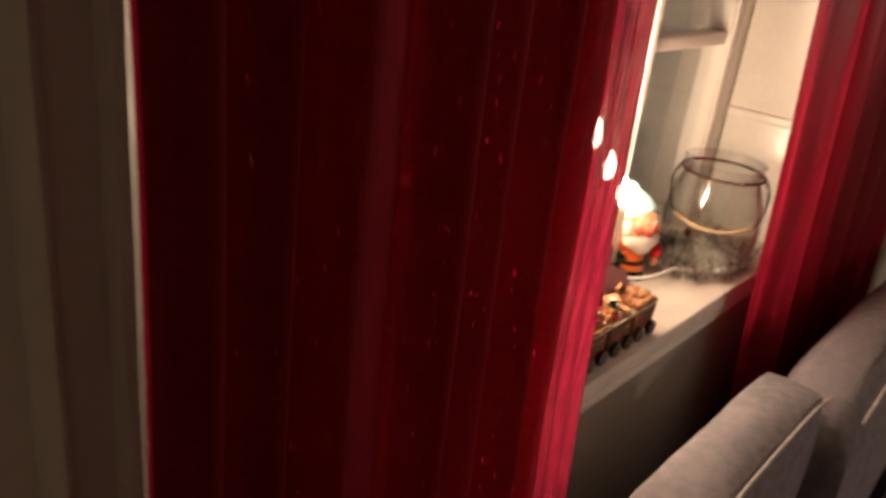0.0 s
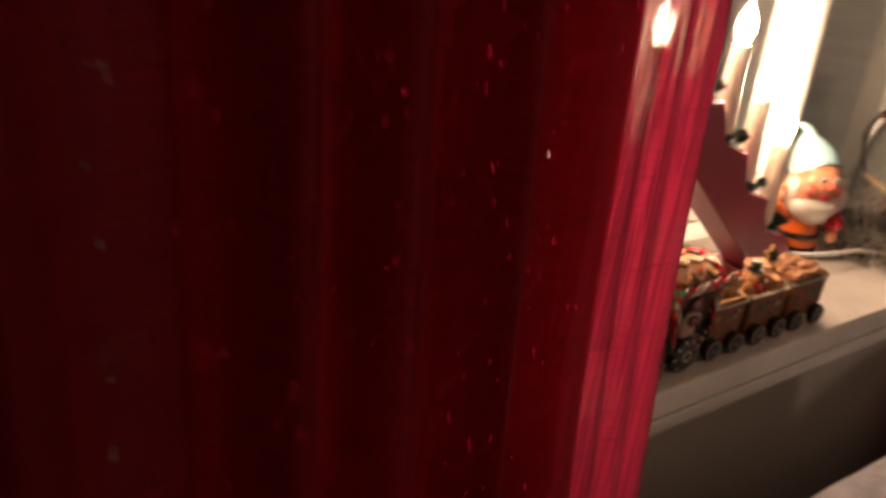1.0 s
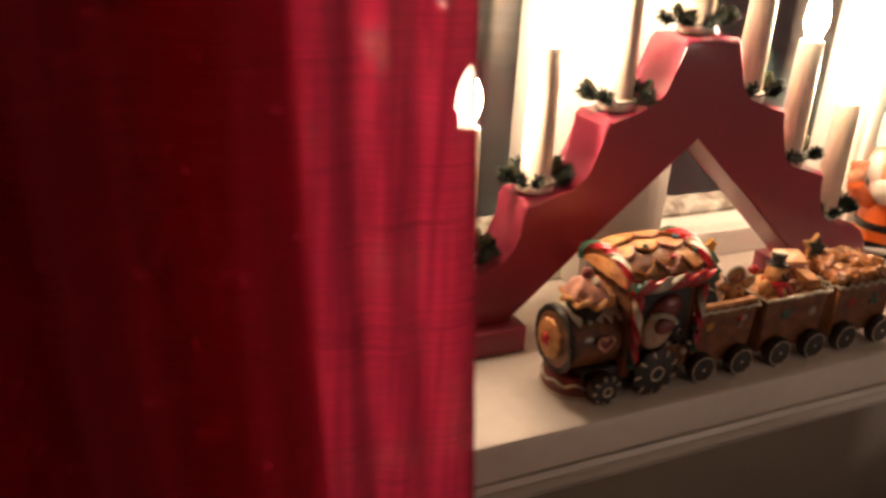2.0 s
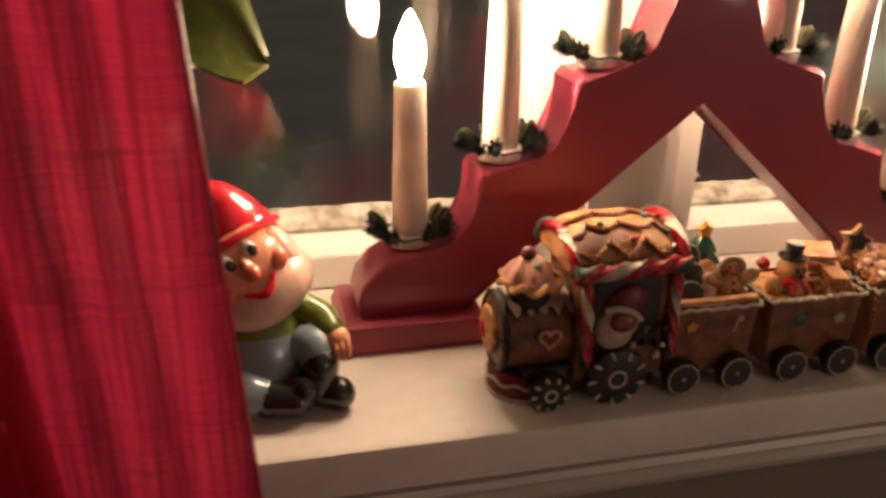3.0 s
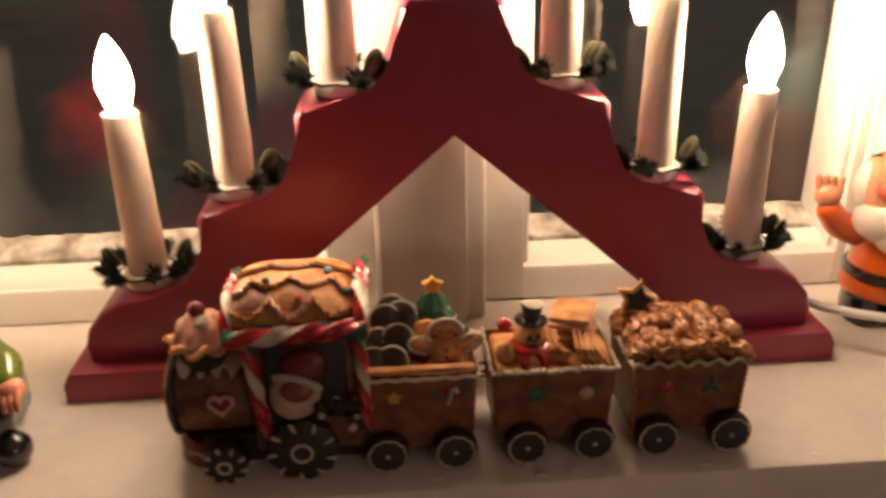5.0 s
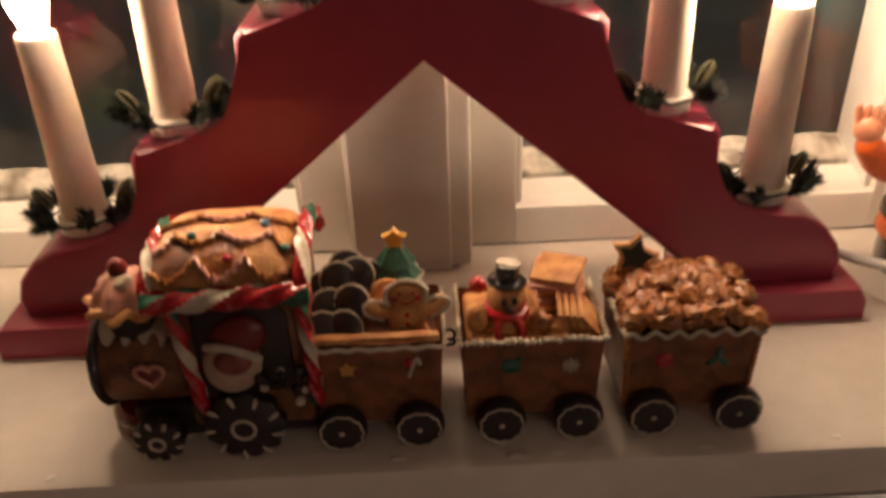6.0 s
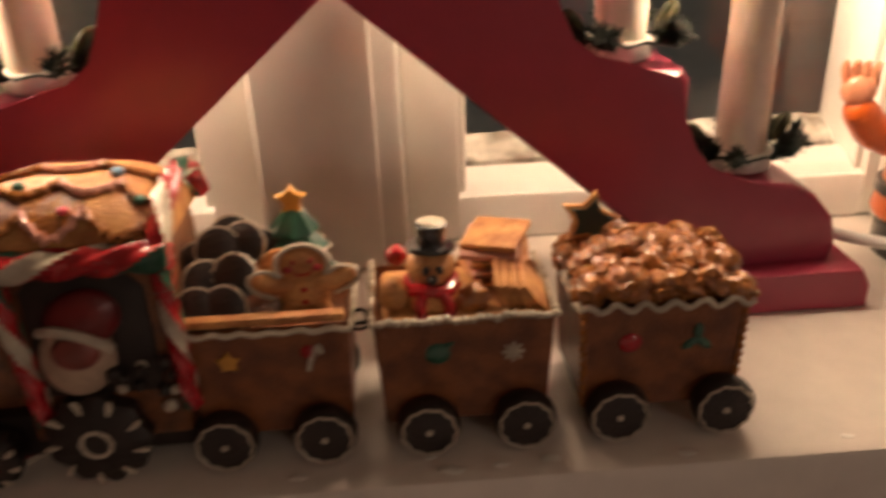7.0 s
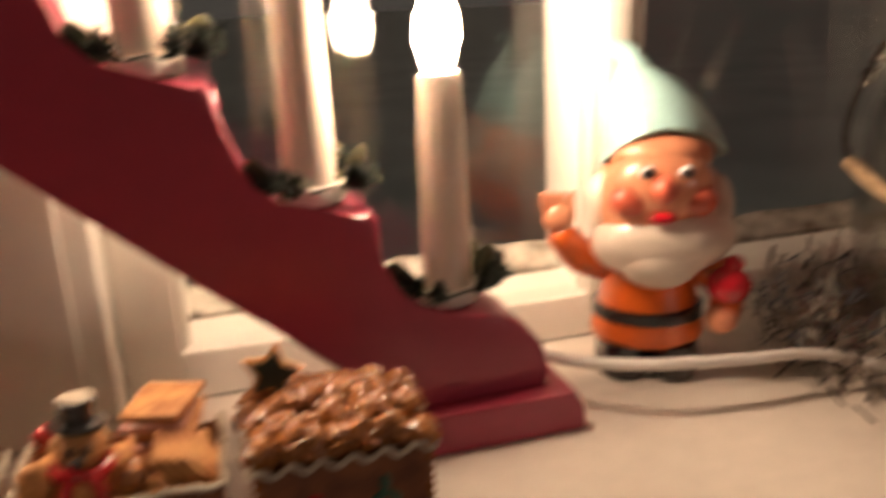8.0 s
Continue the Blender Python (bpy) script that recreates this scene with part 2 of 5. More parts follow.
def ball(bm, c, r, m=0, u=16, v=10, turn=None):
    r = r if isinstance(r, tuple) else (r, r, r)
    mt = Matrix.Translation(c) @ (turn or Matrix()) @ Matrix.Diagonal((*r, 1))
    g = bmesh.ops.create_uvsphere(bm, u_segments=u, v_segments=v, radius=1, matrix=mt)
    for f in {f for w in g["verts"] for f in w.link_faces}:
        f.material_index = m
    return bm


def lathe(bm, prof, seg=20, mt=None, m=0, flute=0.0, flutes=0):
    """Turns (radius, height) rows about z; closed by caps where the radius is not zero."""
    mt = mt or Matrix()
    rings = []
    for r, z in prof:
        ring = []
        for i in range(seg):
            a = 2 * math.pi * i / seg
            rr = r * (1 + flute * math.cos(flutes * a))
            ring.append(bm.verts.new(mt @ Vector((rr * math.cos(a), rr * math.sin(a), z))))
        rings.append(ring)
    for a, b in zip(rings, rings[1:]):
        for i in range(seg):
            bm.faces.new((a[i], a[(i + 1) % seg], b[(i + 1) % seg], b[i])).material_index = m
    for ring in (rings[0], rings[-1]):
        bm.faces.new(ring).material_index = m
    return bm


def tube(bm, pts, r, seg=8, m=0, closed=False):
    """A round rod along points; r is a number or one for each point."""
    pts = [Vector(p) for p in pts]
    k = len(pts)
    rs = r if isinstance(r, (list, tuple)) else [r] * k
    rings = []
    up = Vector((0.13, 0.21, 0.97))
    for i, p in enumerate(pts):
        a = pts[(i - 1) % k] if closed or i else p
        b = pts[(i + 1) % k] if closed or i < k - 1 else p
        d = (b - a).normalized()
        s = d.cross(up)
        if s.length < 0.05:
            s = d.cross(Vector((1, 0, 0)))
        s.normalize()
        t = s.cross(d)
        rings.append([bm.verts.new(p + rs[i] * (math.cos(2 * math.pi * j / seg) * s + math.sin(2 * math.pi * j / seg) * t)) for j in range(seg)])
    pairs = list(zip(rings, rings[1:])) + ([(rings[-1], rings[0])] if closed else [])
    for a, b in pairs:
        for j in range(seg):
            bm.faces.new((a[j], a[(j + 1) % seg], b[(j + 1) % seg], b[j])).material_index = m
    if not closed:
        for ring in (rings[0], rings[-1]):
            bm.faces.new(ring).material_index = m
    return bm


def spline(pts, n=8):
    """Catmull-Rom through points."""
    pts = [Vector(p) for p in pts]
    q = [2 * pts[0] - pts[1]] + pts + [2 * pts[-1] - pts[-2]]
    out = []
    for i in range(1, len(q) - 2):
        a, b, c, d = q[i - 1:i + 3]
        for j in range(n):
            t = j / n
            out.append(0.5 * (2 * b + (c - a) * t + (2 * a - 5 * b + 4 * c - d) * t * t + (3 * b - a - 3 * c + d) * t ** 3))
    return out + [pts[-1]]


def slab(bm, outline, y0, y1, r=0.0, seg=2, m=0):
    """An outline in x and z, thick along y, with rounded edges."""
    front = [bm.verts.new((x, y0, z)) for x, z in outline]
    back = [bm.verts.new((x, y1, z)) for x, z in outline]
    n = len(outline)
    fs = [bm.faces.new(front), bm.faces.new(back[::-1])]
    rim = list(fs[0].edges) + list(fs[1].edges)
    for i in range(n):
        fs.append(bm.faces.new((front[i], back[i], back[(i + 1) % n], front[(i + 1) % n])))
    for f in fs:
        f.material_index = m
    if r:
        bmesh.ops.bevel(bm, geom=rim, offset=r, segments=seg, profile=0.5, affect="EDGES", clamp_overlap=True)
    bmesh.ops.triangulate(bm, faces=[f for f in bm.faces if len(f.verts) > 4])
    return bm


def rot(axis, deg):
    return Matrix.Rotation(radians(deg), 4, axis)


def wobble(bm, amount, size):
    for v in bm.verts:
        v.co += amount * Vector(noise.noise_vector(v.co / size))
    return bm


B = bmesh.new

# ---------------- the room ----------------
SILL = 0.905
WX0, WX1, WZ1 = -0.62, 0.63, 2.10
RX0, RX1, RY0, RZ1, WY = -1.7, 2.6, -3.6, 2.45, -0.066

bm = box(B(), RX0 - 0.1, RX1 + 0.1, RY0 - 0.1, 0.2, -0.1, 0)
solid("floor", bm, FLOOR, "dim brown wooden floor of the room", "floor")
bm = box(B(), RX0 - 0.1, RX1 + 0.1, RY0 - 0.1, 0.2, RZ1, RZ1 + 0.1)
solid("ceiling", bm, CEIL, "plain white painted ceiling over the room", "ceiling")
bm = box(B(), RX0, WX0, WY, 0.2, 0, RZ1)
box(bm, WX1, RX1, WY, 0.2, 0, RZ1)
box(bm, WX0, WX1, WY, 0.2, 0, SILL - 0.03)
box(bm, WX0, WX1, WY, 0.2, WZ1, RZ1)
solid("wall_window", bm, WALL, "pale painted wall round the window niche", "wall")
for name, b in (("wall_west", (RX0 - 0.1, RX0, RY0 - 0.1, 0.2)), ("wall_east", (RX1, RX1 + 0.1, RY0 - 0.1, 0.2)), ("wall_south", (RX0, RX1, RY0 - 0.1, RY0))):
    solid(name, box(B(), *b, 0, RZ1), WALL, "plain pale painted wall of the room", "wall")
g = B()
bmesh.ops.create_grid(g, x_segments=20, y_segments=20, size=400)
solid("ground", g, GROUND, "night ground outside the window, paled to imitate pane glare", "ground", place=(0, 0, -0.6))

# sill board with its moulded nose
g = B()
nose = [(-0.086, 0.880), (-0.0865, 0.899), (-0.0845, 0.9035), (-0.081, 0.905), (0.088, 0.905), (0.088, 0.875), (-0.066, 0.875), (-0.078, 0.876)]
ends = [[g.verts.new((x, y, z)) for y, z in nose] for x in (WX0 + 0.002, WX1 - 0.002)]
for i in range(len(nose)):
    g.faces.new((ends[0][i], ends[0][(i + 1) % 8], ends[1][(i + 1) % 8], ends[1][i]))
g.faces.new(ends[0])
g.faces.new(ends[1])
sillob = solid("window_sill", g, SILLP, "white gloss painted window sill with a few chips", "window sill")
for x, y, r in ((-0.012, -0.079, 0.0030), (0.036, -0.0805, 0.0045), (0.052, -0.080, 0.0028), (0.068, -0.079, 0.0036), (0.112, -0.0805, 0.0030), (-0.150, -0.080, 0.0026), (0.030, -0.074, 0.0018), (0.165, -0.079, 0.0024)):
    part("paint_chip", wobble(ball(B(), (x, y, SILL), (r, r * 0.5, 0.0006), 0, 12, 6), 0.0008, 0.003), WHITE, sillob, "bright chipped paint spot")
g = B()
prof = [(-0.067, 0.8745), (-0.083, 0.8745), (-0.085, 0.871), (-0.083, 0.868), (-0.079, 0.866), (-0.079, 0.862), (-0.081, 0.859), (-0.080, 0.855), (-0.074, 0.851), (-0.071, 0.846), (-0.067, 0.844)]
ends = [[g.verts.new((x, y, z)) for y, z in prof] for x in (WX0 - 0.05, WX1 + 0.05)]
for i in range(len(prof)):
    g.faces.new((ends[0][i], ends[0][(i + 1) % len(prof)], ends[1][(i + 1) % len(prof)], ends[1][i]))
g.faces.new(ends[0])
g.faces.new(ends[1])
solid("trim", g, WHITE, "white stepped moulding under the window sill", "moulding")
# moulded casings beside the niche
for name, x0, s in (("trim_left", WX0 + 0.005, -1), ("trim_right", WX1, 1)):
    g = B()
    rows = [(0.0, 0.001), (0.0, 0.014), (0.003, 0.021), (0.009, 0.024), (0.015, 0.021), (0.018, 0.012), (0.044, 0.012), (0.047, 0.019), (0.053, 0.024), (0.059, 0.019), (0.062, 0.010), (0.076, 0.012), (0.098, 0.010), (0.104, 0.001)]
    ends = [[g.verts.new((x0 + s * a, WY - b, z)) for a, b in rows] for z in (0.0, WZ1 + 0.08)]
    for i in range(len(rows)):
        g.faces.new((ends[0][i], ends[0][(i + 1) % len(rows)], ends[1][(i + 1) % len(rows)], ends[1][i]))
    g.faces.new(ends[0])
    g.faces.new(ends[1])
    solid(name, g, WHITE, "white grooved wooden casing beside the window niche", "moulding")

# the window: outer frame, middle post, four sashes with glazing bars and panes
win = thing("window_1", (0, 0.1, SILL), "white painted wooden casement window with flaking bottom rails", "window", kind="structure")
g = B()
box(g, WX0 + 0.001, WX0 + 0.035, -0.012, 0.05, 0.0, WZ1 - SILL - 0.001, 0.002)
box(g, WX1 - 0.035, WX1 - 0.001, -0.012, 0.05, 0.0, WZ1 - SILL - 0.001, 0.002)
box(g, WX0 + 0.036, WX1 - 0.036, -0.012, 0.05, WZ1 - SILL - 0.05, WZ1 - SILL - 0.001, 0.002)
part("window_frame", g, WHITE, win)
g = B()
box(g, -0.038, 0.028, -0.034, 0.048, 0.0005, 1.14, 0.003)
box(g, -0.0360, 0.0165, -0.0385, -0.0335, 0.0005, 1.14, 0.002)
part("post", g, WHITE, win, "broad white middle post")


def sash(x0, x1, wl, wr):
    """One casement: stiles and rails with a chamfered inner edge, putty strip, glazing bars, inner and outer panes."""
    s = B()
    z0, z1 = 0.0008, 1.14
    box(s, x0, x0 + wl - 0.004, -0.012, 0.035, z0, z1, 0.0015)
    box(s, x1 - wr + 0.004, x1, -0.012, 0.035, z0, z1, 0.0015)
    box(s, x0 + wl - 0.0045, x0 + wl, -0.007, 0.035, z0 + 0.02, z1, 0.002)
    box(s, x1 - wr, x1 - wr + 0.0045, -0.007, 0.035, z0 + 0.02, z1, 0.002)
    xa, xb = x0 + wl - 0.004, x1 - wr + 0.004
    prof = [(-0.0115, z0), (-0.0115, 0.0215), (-0.0105, 0.0230), (-0.0085, 0.0228), (-0.0075, 0.0235), (-0.0045, 0.0270), (-0.002, 0.0282), (0.0100, 0.0315), (0.0105, z0)]
    e = [[s.verts.new((x, y, z)) for y, z in prof] for x in (xa, xb)]
    k = len(prof)
    for i in range(k):
        s.faces.new((e[0][i], e[0][(i + 1) % k], e[1][(i + 1) % k], e[1][i]))
    s.faces.new(e[0])
    s.faces.new(e[1])
    box(s, xa, xb, -0.0115, 0.035, z1 - 0.035, z1, 0.0025)
    ob = part("sash", s, WHITE, win)
    c = B()
    wedge = [(0.0150, 0.020), (0.0150, 0.0325), (0.0210, 0.0370), (0.0330, 0.0420), (0.0345, 0.020)]
    n = 60
    rings = []
    for i in range(n + 1):
        x = xa + (xb - xa) * i / n
        rings.append([c.verts.new((x, y + 0.0010 * noise.noise((x * 160, y * 40, 1)), z + 0.0016 * noise.noise((x * 190, z * 60, 5)))) for y, z in wedge])
    for a, b in zip(rings, rings[1:]):
        for j in range(5):
            c.faces.new((a[j], a[(j + 1) % 5], b[(j + 1) % 5], b[j]))
    c.faces.new(rings[0])
    c.faces.new(rings[-1])
    part("putty_strip", c, FLAKED, ob, "flaking grey cream putty strip")
    for z in (0.345, 0.69):
        part("glazing_bar", box(B(), x0 + wl, x1 - wr, -0.004, 0.03, z - 0.011, z + 0.011, 0.003), WHITE, ob)
    for a, b in ((0.026, 0.336), (0.355, 0.68), (0.70, z1 - 0.03)):
        for y in (0.0110, 0.0350):
            p = part("pane", box(B(), x0 + wl - 0.003, x1 - wr + 0.003, y, y + 0.003, a, b), PANE, ob, "dark glass pane reflecting the candles")
            p.visible_shadow = False


sash(-0.3010, -0.0385, 0.0180, 0.0310)
sash(0.0285, 0.2720, 0.0300, 0.0170)
sash(WX0 + 0.036, -0.3025, 0.030, 0.0150)
sash(0.2735, WX1 - 0.036, 0.0180, 0.030)
part("meeting_strip", box(B(), -0.3080, -0.2920, -0.0185, -0.0125, 0.001, 1.14, 0.002), WHITE, win)
part("meeting_strip", box(B(), 0.2640, 0.2790, -0.0185, -0.0125, 0.001, 1.14, 0.002), WHITE, win)
# plain panelled lining of the niche
g = box(B(), WX1 - 0.006, WX1 - 0.0005, WY + 0.002, 0.085, SILL + 0.0005, 1.115, 0.001)
box(g, WX1 - 0.012, WX1 - 0.0005, WY + 0.002, 0.085, 1.1155, 1.132, 0.003)
box(g, WX1 - 0.006, WX1 - 0.0005, WY + 0.002, 0.085, 1.1325, WZ1 - 0.001, 0.001)
box(g, WX0 + 0.0005, WX0 + 0.006, WY + 0.002, 0.085, SILL + 0.0005, WZ1 - 0.001, 0.001)
solid("trim_lining", g, WHITE, "white panelled lining of the window niche", "panelling")

# ---------------- curtains ----------------
def cloth(plan, z0, z1, n, rows, lean=0.0):
    """Hanging cloth along a plan of folds; it sways slightly with the height."""
    pts = spline([(x, y, 0) for x, y in plan], n)
    c = B()
    grid = []
    for k in range(rows + 1):
        z = z0 + (z1 - z0) * k / rows
        row = []
        for i, p in enumerate(pts):
            a = 0.004 * noise.noise((p.x * 14, z * 2.2, 3)) * (1.6 - z / 2.2)
            b = 0.004 * noise.noise((p.x * 25, z * 3.1, 9)) + 0.0012 * noise.noise((p.x * 120, z * 5, 2))
            row.append(c.verts.new((p.x + a - lean * max(-0.5, min(0.45, z - 1.0)) * max(0.0, min(1.0, (p.x + 0.62) / 0.3)), p.y + b, z)))
        grid.append(row)
    for a, b in zip(grid, grid[1:]):
        for i in range(len(pts) - 1):
            c.faces.new((a[i], a[i + 1], b[i + 1], b[i]))
    return c


curt = thing("curtain", (0, 0, 0), "dark red satin curtain hanging in folds beside the sofa", "curtain", "curtains")
hem = [(-0.2490, -0.1745), (-0.2505, -0.1775), (-0.260, -0.1790), (-0.270, -0.1765), (-0.279, -0.1785), (-0.288, -0.1750), (-0.297, -0.1775), (-0.306, -0.176)]
part("hem", cloth(hem, 0.04, 2.22, 9, 90, 0.055), HEM, curt, "thin bright hem with slubs that lets the candles through")
plan = [(-0.306, -0.176)]
x = -0.306
for k, w in enumerate((0.052, 0.044, 0.056, 0.046)):
    plan += [(x - w * 0.5, (-0.184, -0.196, -0.192, -0.200)[k]), (x - w, -0.170)]
    x -= w
plan += [(-0.522, -0.176), (-0.545, -0.180)]
x = -0.545
for k, w in enumerate((0.044, 0.040, 0.036)):
    plan += [(x - w * 0.5, -0.200), (x - w, -0.172)]
    x -= w
part("panel", cloth(plan, 0.04, 2.22, 9, 60, 0.055), CURTAIN, curt)
# Added sheets behind the panel block candlelight, standing for doubled cloth.
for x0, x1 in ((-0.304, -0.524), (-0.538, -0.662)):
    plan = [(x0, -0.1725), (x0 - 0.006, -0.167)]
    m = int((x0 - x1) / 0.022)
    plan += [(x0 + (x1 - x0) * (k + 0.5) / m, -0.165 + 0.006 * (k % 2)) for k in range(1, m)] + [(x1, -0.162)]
    part("lining", cloth(plan, 0.05, 2.22, 5, 40, 0.055), LIGHTSTOP, curt, "added dark backing that keeps candlelight off the folds")
curt = thing("curtain", (0, 0, 0), "red satin curtain, candlelight brightened into its cloth", "curtain", "curtains")
plan = [(0.345, -0.122), (0.365, -0.126), (0.392, -0.118)]
x = 0.392
for k, w in enumerate((0.13, 0.11, 0.14, 0.12, 0.13, 0.12)):
    plan += [(x + w * 0.3, -0.136), (x + w * 0.65, -0.146), (x + w, -0.120)]
    x += w
part("panel", cloth(plan, 0.04, 2.22, 7, 50, 0.20), LITSATIN, curt)
rod = thing("curtain_rod", (0, -0.15, 2.23), "plain white curtain rod above the window", "curtain rod")
part("rod", tube(B(), [(-0.8, 0, 0), (1.20, 0, 0)], 0.011, 12), WHITE, rod)
for x in (-0.78, 1.18):
    part("bracket", box(B(), x - 0.012, x + 0.012, 0.005, 0.084, -0.02, 0.012, 0.003), WHITE, rod)

# ---------------- the sofa under the window ----------------
sofa = thing("sofa", (0.62, -0.6, 0), "grey woven cloth sofa with loose back cushions by the window", "sofa")


def cushion(x0, x1, y0, y1, z0, z1, r, lean=0.0, name="back_cushion"):
    c = B()
    box(c, x0, x1, y0, y1, z0, z1)
    bmesh.ops.subdivide_edges(c, edges=c.edges[:], cuts=9, use_grid_fill=True)
    cx, cy, cz = (x0 + x1) / 2, (y0 + y1) / 2, (z0 + z1) / 2
    for v in c.verts:
        u, w, t = (v.co.x - cx) / (x1 - x0) * 2, (v.co.y - cy) / (y1 - y0) * 2, (v.co.z - cz) / (z1 - z0) * 2
        v.co.x += -u * r * (abs(w) ** 4 * 0.2 + abs(t) ** 6 * 0.25)
        v.co.y += w * 0.012 * (1 - u * u) * (1 - t * t) - w * r * 0.4 * abs(t) ** 6
        v.co.z += t * 0.014 * (1 - u * u) * (1 - w * w) - t * r * 0.5 * abs(u) ** 5
        v.co += 0.003 * Vector(noise.noise_vector(v.co * 13))
        v.co.y += lean * (v.co.z - z0)
    ob = part(name, c, SOFA, sofa)
    top = [(x0 + (x1 - x0) * i / 12, y0 + 0.001 + lean * (z1 - z0), z1 + 0.010 * (1 - (2 * i / 12 - 1) ** 2) - 0.012 * abs(2 * i / 12 - 1) ** 5 - 0.004) for i in range(13)]
    part("piping", tube(B(), top, 0.0028, 6), SEAM, ob, "pale seam along the cushion edge")
    return ob


part("frame", box(B(), -1.00, 1.10, -0.38, 0.33, 0.06, 0.40, 0.03, 3), SOFA, sofa)
part("backrest", box(B(), -1.00, 1.10, 0.335, 0.39, 0.06, 0.70, 0.025, 3), SOFA, sofa)
cushion(-0.83, -0.380, 0.308, 0.402, 0.42, 0.884, 0.025)
cushion(-0.365, 0.40, 0.265, 0.400, 0.42, 0.862, 0.075)
cushion(0.41, 1.05, 0.265, 0.395, 0.42, 0.83, 0.05)
cushion(-0.98, 0.05, -0.38, 0.24, 0.402, 0.52, 0.03, name="seat_cushion")
cushion(0.06, 1.08, -0.38, 0.24, 0.402, 0.52, 0.03, name="seat_cushion")
for x in (-0.95, 1.05):
    for y in (-0.33, 0.28):
        part("leg", box(B(), x - 0.025, x + 0.025, y - 0.025, y + 0.025, 0, 0.06, 0.004), FLOOR, sofa)

# ---------------- unseen room lamp behind the viewer, its pendant form assumed ---
# Lit arch and sofa imply room light; lamp type and position are chosen.
lamp = thing("pendant_lamp", (1.30, -2.0, RZ1), "unseen room lamp, assumed as a dim opal glass pendant on a cord", "lamp")
part("shade", lathe(B(), [(0.03, -1.14), (0.09, -1.16), (0.15, -1.22), (0.16, -1.28), (0.13, -1.35), (0.07, -1.39), (0.02, -1.40)], 28), SHADE, lamp, "glowing shade of the assumed lamp")
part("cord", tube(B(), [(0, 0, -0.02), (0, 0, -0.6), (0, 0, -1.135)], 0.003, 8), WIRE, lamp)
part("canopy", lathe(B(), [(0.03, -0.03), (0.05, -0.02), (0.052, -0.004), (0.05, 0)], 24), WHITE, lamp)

# ---------------- candle arch ----------------
AX = 0.0055
arch = thing("candle_arch", (AX, 0.0, SILL), "red lacquered wooden candle arch with seven lit electric candles", "candle arch")
half = [(0.196, 0.016), (0.198, 0.026), (0.195, 0.036), (0.187, 0.046), (0.176, 0.052), (0.160, 0.0535), (0.149, 0.0545), (0.1395, 0.0590), (0.1322, 0.068), (0.1303, 0.080),
        (0.1302, 0.096), (0.1267, 0.1005), (0.104, 0.1015), (0.0935, 0.1040), (0.0835, 0.1115), (0.0782, 0.123), (0.077, 0.136), (0.077, 0.147), (0.073, 0.1515),
        (0.050, 0.1525), (0.040, 0.156), (0.030, 0.165), (0.0255, 0.178), (0.0245, 0.196), (0.0205, 0.2005)]
inner = [(0.135, 0.016), (0.0, 0.1385), (-0.135, 0.016)]
outline = [(x, z) for x, z in half] + [(-x, z) for x, z in half[::-1]] + inner[::-1]
part("arch_body", slab(B(), outline, 0.0105, 0.048, 0.0030, 3), RED, arch)
for s in (-1, 1):
    g = slab(B(), [(s * 0.126, 0.0), (s * 0.2090, 0.0), (s * 0.2090, 0.010), (s * 0.205, 0.0175), (s * 0.126, 0.0175)][::s], -0.001, 0.058, 0.0015, 2)
    part("foot", g, RED, arch)

random.seed(4)
candle_mesh = mesh_of("candle", lathe(B(), [(0.0102, 0.006), (0.0100, 0.03), (0.0092, 0.07), (0.0086, 0.092), (0.0080, 0.0935), (0.005, 0.0938)], 28), CANDLE)
cup_mesh = mesh_of("cup", lathe(B(), [(0.0108, 0.0), (0.0125, 0.001), (0.0130, 0.007), (0.0126, 0.0078), (0.0104, 0.0078)], 28), CUP)
bulb_mesh = mesh_of("bulb", lathe(B(), [(0.0045, 0.094), (0.0060, 0.098), (0.0084, 0.106), (0.0077, 0.115), (0.0050, 0.123), (0.0018, 0.129), (0.0004, 0.131)], 18), FLAME)


